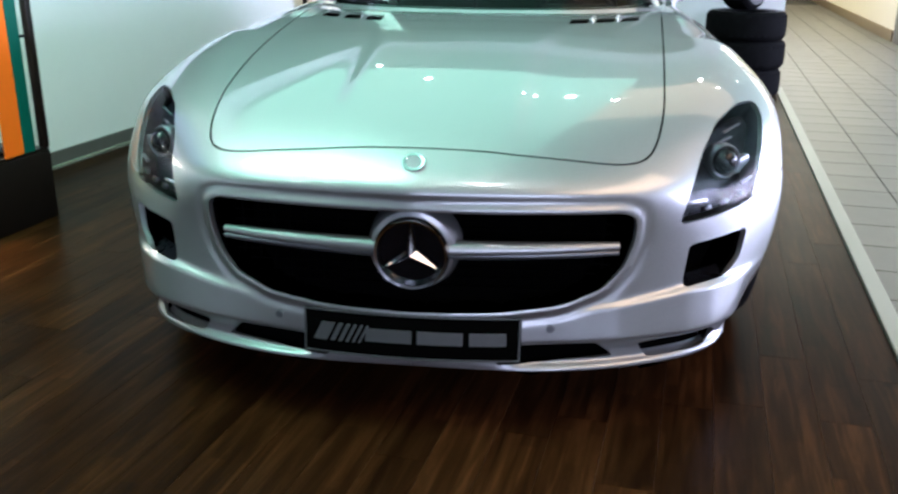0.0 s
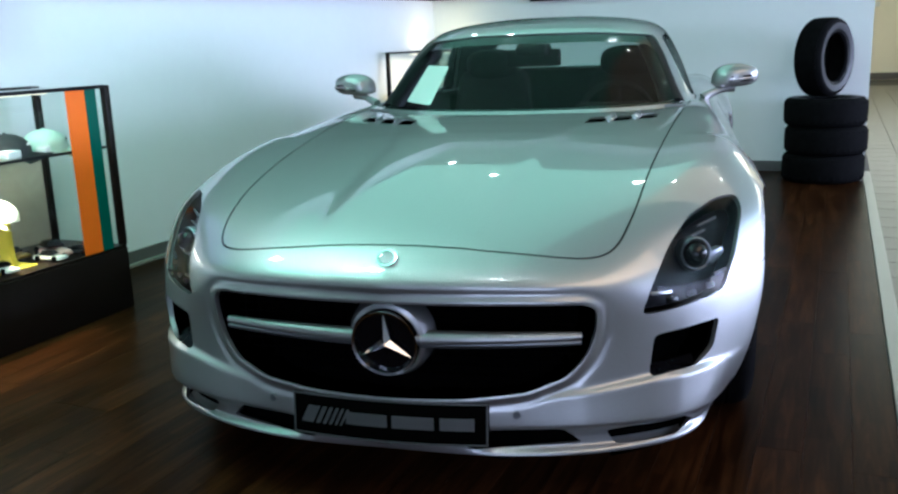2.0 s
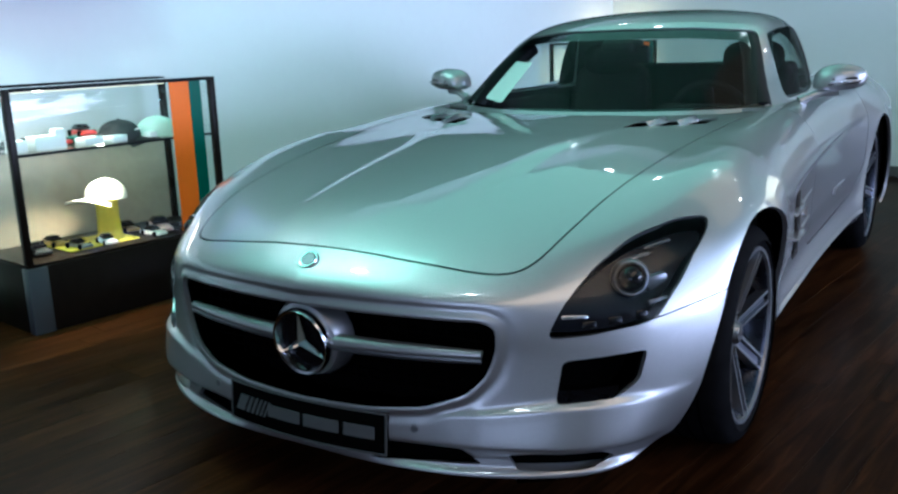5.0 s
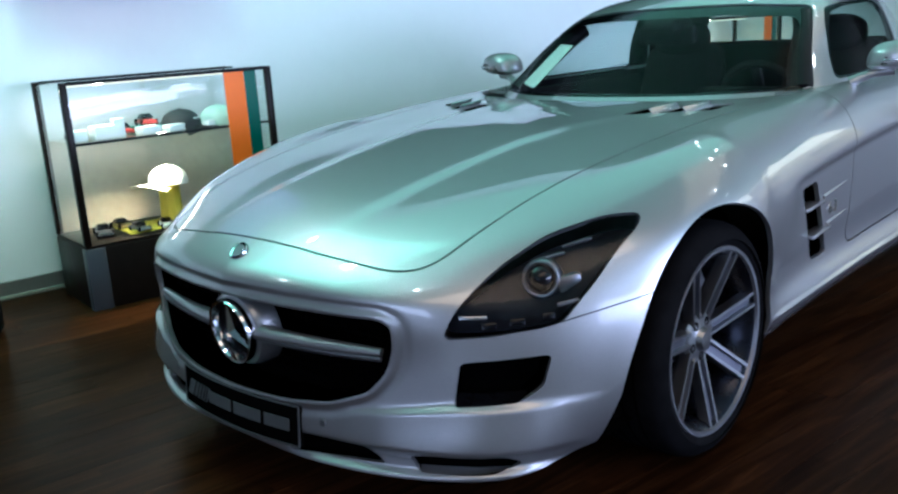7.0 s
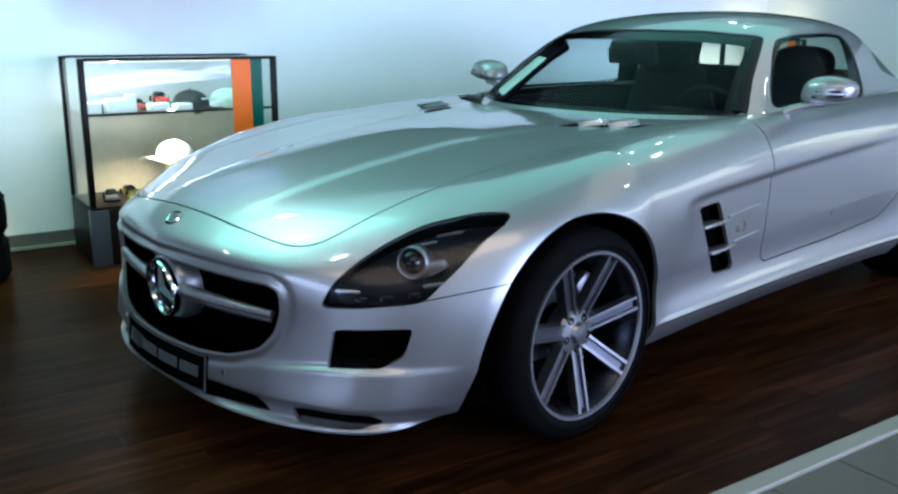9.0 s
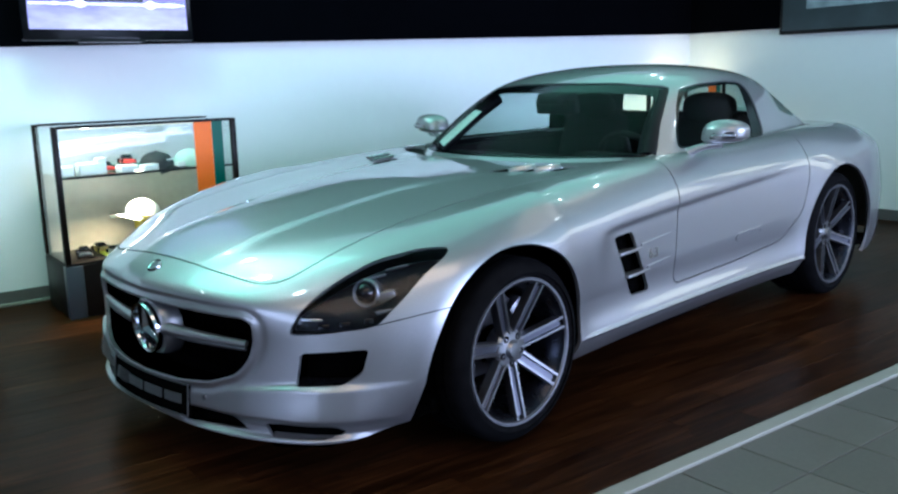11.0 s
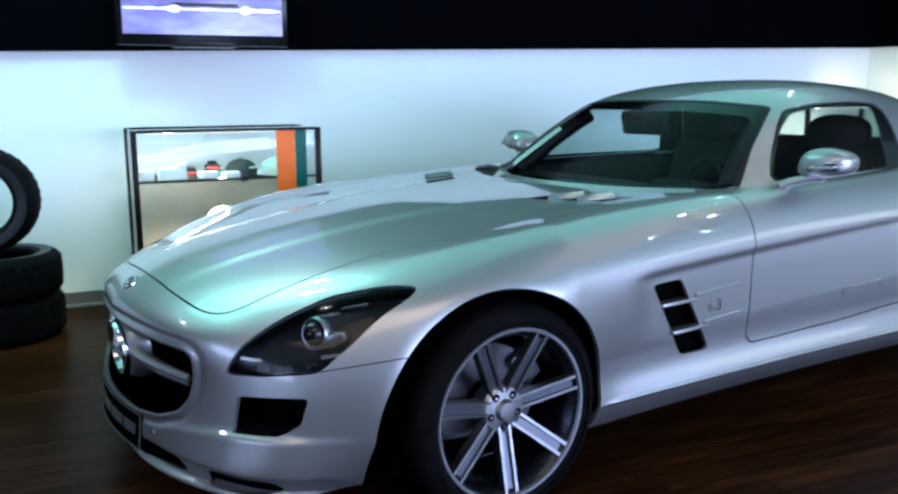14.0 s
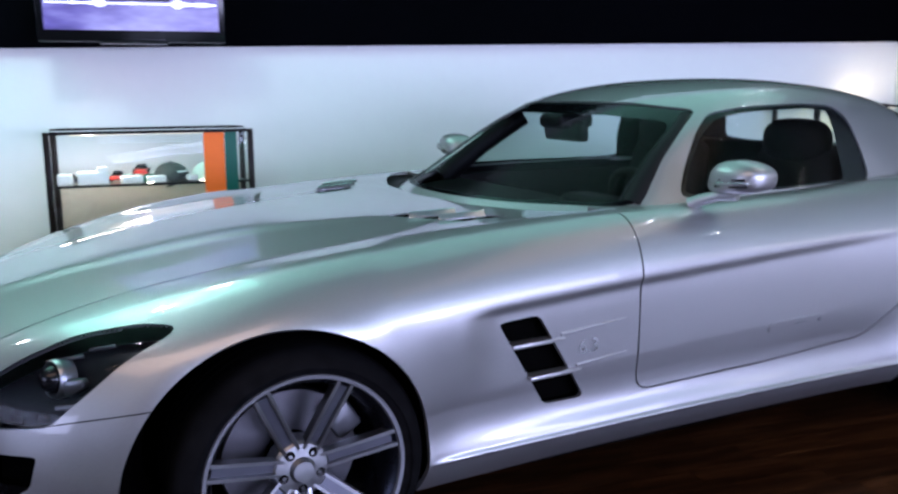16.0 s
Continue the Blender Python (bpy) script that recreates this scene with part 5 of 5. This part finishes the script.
for x, y, z, turn, paint, s, label in (
        (-.20, .15, .302, 80, GREYBLUE, .95, "dark grey model car on the case floor"),
        (-.30, .27, .302, 95, GOLD, .85, "gold model car on the case floor"),
        (-.13, .30, .308, 100, PAINT, .75, "silver model car on a yellow cloth"),
        (-.10, .42, .308, 80, WHITE, .8, "white model car on a yellow cloth"),
        (-.17, .74, .302, 70, ROSE, 1.2, "pale rose model car on the case floor"),
        (-.10, .66, .302, 95, WHITE, .8, "white model car on the case floor"),
        (-.30, .64, .302, 85, GOLD, .9, "gold model car on the case floor"),
        (-.08, .80, .302, 100, INK, .7, "black model car on the case floor"),
        (-.25, .33, .762, 85, RED, .9, "red model car on the glass shelf"),
        (-.26, .45, .790, 85, RED, .95, "red model car on a green box"),
        (-.26, .20, .762, 100, GOLD, .8, "gold model car on the glass shelf"),
        (-.22, .10, .762, 95, GREYBLUE, .8, "grey model car on the glass shelf")):
    model_car(in_case(pose(x, y, z, 0, 0, turn)), paint, label, s)
box_m = mesh_ob("box", box(-.04, .04, -.10, .10, 0, .028, .003), TEAL)
tagged(posed(box_m, in_case(pose(-.26, .45, .762))), "flat green box on the glass shelf", "box", "boxes on the shelf")
for k, (x, y, w, h, d) in enumerate(((-.12, .08, .07, .05, .06), (-.12, .20, .12, .06, .08), (-.11, .26, .05, .085, .04), (-.11, .40, .10, .035, .07), (-.10, .52, .09, .03, .06), (-.10, .70, .05, .03, .04))):
    ob = mesh_ob("box", box(-d / 2, d / 2, -w / 2, w / 2, 0, h, .003), PAPER)
    tagged(posed(ob, in_case(pose(x, y, .762, 0, 0, 4 * k))), "small white gift box on the glass shelf", "box", "boxes on the shelf")

# ---------- tyres ----------


def loose_tyre(m, r, wide, label):
    t = thing("tyre", label, "tyre", "stacked tyres", m=m)
    h = wide / 2
    prof = [(r * .62, -h * .80), (r * .66, -h * .95), (r * .72, -h), (r * .88, -h * 1.02), (r * .955, -h * .88), (r * .99, -h * .6), (r, -h * .3), (r, h * .3), (r * .99, h * .6),
            (r * .955, h * .88), (r * .88, h * 1.02), (r * .72, h), (r * .66, h * .95), (r * .62, h * .80), (r * .60, h * .7), (r * .78, h * .72), (r * .9, 0), (r * .78, -h * .72), (r * .60, -h * .7)]
    part("carcass", lathe(prof, 56, closed=True), RUBBER, t)
    for side in (-1, 1):
        part("sidewall", lathe([(r * .64, side * h * .905), (r * .72, side * h * 1.015), (r * .86, side * h * 1.03)], 56), SIDEWALL, t)
    bm = bmesh.new()
    for k in range(36):
        for z in (-h * .55, h * .55):
            add(bm, box(r * .955, r * .9935, -.010, .010, z - h * .18, z + h * .18), Matrix.Rotation(2 * math.pi * (k + (.5 if z > 0 else 0)) / 36, 4, "Z") @ Matrix.Rotation(radians(8 if z > 0 else -8), 4, "X"))
    part("tread_block", bm, RUBBER, t, smooth=False)["kind"] = "stuff"
    return t




def at_room(x, y, z, rx=0, ry=0, rz=0):
    return ROOM @ pose(x, y, z, rx, ry, rz)


TR, TW = .305, .212
for k in range(3):
    loose_tyre(at_room(.91 + .012 * (k % 2), 5.78 - .01 * k, TW * 1.02 * (k + .5), 0, 0, 40 * k), TR, TW, "black tyre lying in a stack on the planks")
loose_tyre(at_room(.88, 5.78, 3 * TW * 1.02 + TR * .985, 90, 0, 64), TR * .98, TW, "black tyre standing upright on a tyre stack")
LX, LY = -2.10, -.42
for k in range(2):
    loose_tyre(at_room(LX + .01 * k, LY, TW * 1.02 * (k + .5), 0, 0, 25 * k), .33, TW, "black tyre lying in a stack beside the case")
loose_tyre(at_room(LX, LY - .02, 2 * TW * 1.02 + .268 * .985, 90, 0, 80), .268, TW, "black tyre standing upright beside the case")

# ---------- wall screen and picture ----------
tv = thing("television", "flat black television playing a blue picture", "television", m=at_room(WALL_X + .05, .266, 1.482))
part("casing", box(.16, .22, 0, .944, .0, .60, .01), GLOSS_BLACK, tv)
part("bracket", box(0, .16, .34, .60, .2, .45, .005), BLACK, tv)
part("stand_foot", box(.12, .28, .30, .64, -.010, .0, .004), GLOSS_BLACK, tv)


def screen_glow():
    m, n, l, b = nodes_of("screen")
    setp(b, color=(0.01, 0.01, 0.012), rough=0.15)
    no = tex(n, l, 2.2, 3, stretch=(1, 1, 3))
    l.new(ramp(n, l, no.outputs[0], [(0.3, (.05, .04, .22)), (0.5, (.17, .14, .52)), (0.72, (.42, .42, .85))]), b.inputs["Emission Color"])
    b.inputs["Emission Strength"].default_value = 1.15
    return m


screen = part("screen", box(.2215, .2235, .035, .909, .06, .56), screen_glow(), tv, smooth=False)
SCREEN_BRIGHT = glow("screen_bright", (.8, .85, 1.0), 2.2)
part("screen_line", box(.2237, .2243, .045, .90, .192, .203), SCREEN_BRIGHT, screen, smooth=False)
for y, w, h in ((.31, .035, .020), (.29, .055, .011), (.18, .03, .009), (.47, .04, .008), (.70, .03, .024), (.715, .07, .013), (.82, .06, .012)):
    bm = lathe([(.0005, .001), (.6, .001), (1.0, 0)], 24, axis="X")
    for v in bm.verts:
        v.co = Vector((.2240 + v.co.x, y + v.co.y * w, .198 + v.co.z * h))
    part("screen_light", bm, SCREEN_BRIGHT, screen, smooth=False)
part("screen_band", box(.2236, .2239, .30, .66, .212, .232), GLOSS_BLACK, screen, smooth=False)

pic = thing("picture", "framed dark photograph of a car", "picture", m=at_room(-1.62, SHOP_BACK, 1.50))
part("frame", box(0, 2.1, -.05, 0, 0, 1.14, .006), BLACK, pic)
part("photo", box(.03, 2.07, -.054, -.05, .03, 1.11), plain("dark_photo", (.035, .045, .05), .3, var=.5, scale=4), pic, smooth=False)
bm = box(.25, 1.2, -.058, -.054, .20, .30, .0)
for v in bm.verts:
    v.co.z += .05 * math.sin((v.co.x - .25) * 3)
part("car_shape", bm, plain("photo_silver", (.25, .3, .32), .3, var=.5, scale=12), pic, smooth=False)

# ---------- passage ----------
tagged(posed(mesh_ob("wall_box", box(2.80, 2.9, 14.3, 15.3, 1.42, 2.0, .01), BASE), ROOM), "small grey box on the passage wall", "wall box")
tagged(posed(mesh_ob("notice", box(1.3, 1.75, HALL_END - .03, HALL_END, 1.62, 1.72, .005), PAPER), ROOM), "pale notice strip on the end wall", "notice")
col = mesh_ob("column", box(2.9, 3.25, 10.35, 10.74, -.01, CEIL, .01), plain("grey_column", (.13, .13, .14), .35), smooth=False)
tagged(posed(col, ROOM), "grey column at the end of the passage wall", "column", **S)

# glazed front of the shop, seen in reflections only
WINDOW_SKY = glow("window_sky", (.70, .78, 1.0), 2.2)
win = thing("window_1", "tall daylight shop window", "window", kind="structure", m=ROOM)
part("pane", box(SHOP_X - .04, SHOP_X - .02, .1, 10.6, .4, 2.8), WINDOW_SKY, win, smooth=False)
for y in (.1, 2.2, 4.3, 6.4, 8.5, 10.6):
    part("mullion", box(SHOP_X - .09, SHOP_X - .04, y - .04, y + .04, .4, 2.8), BASE, win, smooth=False)

# glowing panel added to go with the bumper's fill lamp
win = thing("window_2", "added glowing panel with bars on the unseen front wall", "window", kind="structure", m=ROOM)
part("pane", box(1.2, 5.6, SHOP_FRONT + .02, SHOP_FRONT + .04, .6, 2.6), WINDOW_SKY, win, smooth=False)
for x in (1.2, 3.4, 5.6):
    part("mullion", box(x - .04, x + .04, SHOP_FRONT + .04, SHOP_FRONT + .09, .6, 2.6), BASE, win, smooth=False)

# ceiling downlights
SPOT = glow("downlight_lens", (1.0, .97, .88), 110.0)
lamp0 = thing("ceiling_light", "small round surface mounted ceiling downlight", "ceiling light", "ceiling downlights", m=at_room(0, 0, CEIL))
part("trim_ring", lathe([(.118, 0), (.12, -.09), (.11, -.098), (.088, -.092)], 28), CHROME, lamp0)
part("bulb", lathe([(.0005, -.112), (.05, -.109), (.086, -.098)], 24), SPOT, lamp0)
SPOTS = [(-1.15, .06), (-2.25, .6), (.45, -.46), (-1.8, -1.62), (-1.42, 4.5), (-.1, 4.1), (.32, 3.8), (.95, 4.4), (1.5, 4.2), (2.2, 5.6), (-2.1, 5.1), (.2, -2.2)]
lamp0.matrix_basis = at_room(*SPOTS[0], CEIL)
for k, (x, y) in enumerate(SPOTS[1:]):
    # the wide lamps hang over the nose, smaller ones further back
    copy_thing(lamp0, at_room(x, y, CEIL) @ Matrix.Scale(1.0 if k < 3 else .42, 4))

# ---------- floor pieces ----------
PW, PL = (STRIP_X - .03 - WALL_X - .036) / 30, 1.22
bm = box(0, PW - .0004, 0, PL - .0005, -.016, 0, .0004, segs=1)
plank_me = bpy.data.meshes.new("plank")
bm.to_mesh(plank_me)
bm.free()
plank_me.materials.append(WOOD)
rng = random.Random(4)
for i in range(30):
    shift = rng.random() * PL
    y = -4.4 - shift
    while y < SHOP_BACK - .02:
        ob = new("plank", plank_me)
        ob.parent = floor_wood
        lo, hi = max(y, -4.4), min(y + PL, SHOP_BACK - .02)
        ob.matrix_basis = pose(WALL_X + .036 + i * PW, lo, rng.uniform(-.0001, .0001)) @ Matrix.Diagonal((1, (hi - lo) / PL, 1, 1))
        y += PL
bm = box(WALL_X + .036, STRIP_X - .03, SHOP_FRONT, -4.401, -.016, 0)
part("plank_rest", bm, WOOD, floor_wood, smooth=False)

T = .30
bm = box(0, T - .005, 0, T - .005, -.012, 0, .0015, segs=1)
tile_me = bpy.data.meshes.new("tile")
bm.to_mesh(tile_me)
bm.free()
tile_me.materials.append(TILE)
X0, Y0 = 1.53 - T, 1.26 - 8 * T
for i in range(5):
    for j in range(58):
        ob = new("tile", tile_me)
        ob.parent = floor_tile
        if i == 0:
            ob.matrix_basis = pose(STRIP_X + .03, Y0 + j * T, 0) @ Matrix.Diagonal(((1.53 - STRIP_X - .03) / T, 1, 1, 1))
        else:
            ob.matrix_basis = pose(X0 + i * T, Y0 + j * T, rng.uniform(-.0003, .0003))
vs, fs = [], []


def rest_tile(x, y, w):
    k = len(vs)
    g = .005
    vs.extend([(x, y, 0), (x + w - g, y, 0), (x + w - g, y + T - g, 0), (x, y + T - g, 0)])
    vs.extend([(a, b, -.012) for a, b, _ in vs[k:k + 4]])
    fs.append((k, k + 1, k + 2, k + 3))
    fs.extend((k + (c + 1) % 4, k + c, k + 4 + c, k + 4 + (c + 1) % 4) for c in range(4))


for i in range(5, 22):
    for j in range(-15, 66):
        rest_tile(X0 + i * T, Y0 + j * T, T)
for i in range(1, 5):
    for j in list(range(-15, 0)) + list(range(58, 66)):
        rest_tile(X0 + i * T, Y0 + j * T, T)
for j in list(range(-15, 0)) + list(range(58, 66)):
    rest_tile(STRIP_X + .03, Y0 + j * T, 1.53 - STRIP_X - .03)
me = bpy.data.meshes.new("tile_rest")
me.from_pydata(vs, [], fs)
me.materials.append(TILE_REST)
rest = new("tile_rest", me)
rest.parent = floor_tile
tagged(rest, kind="stuff")
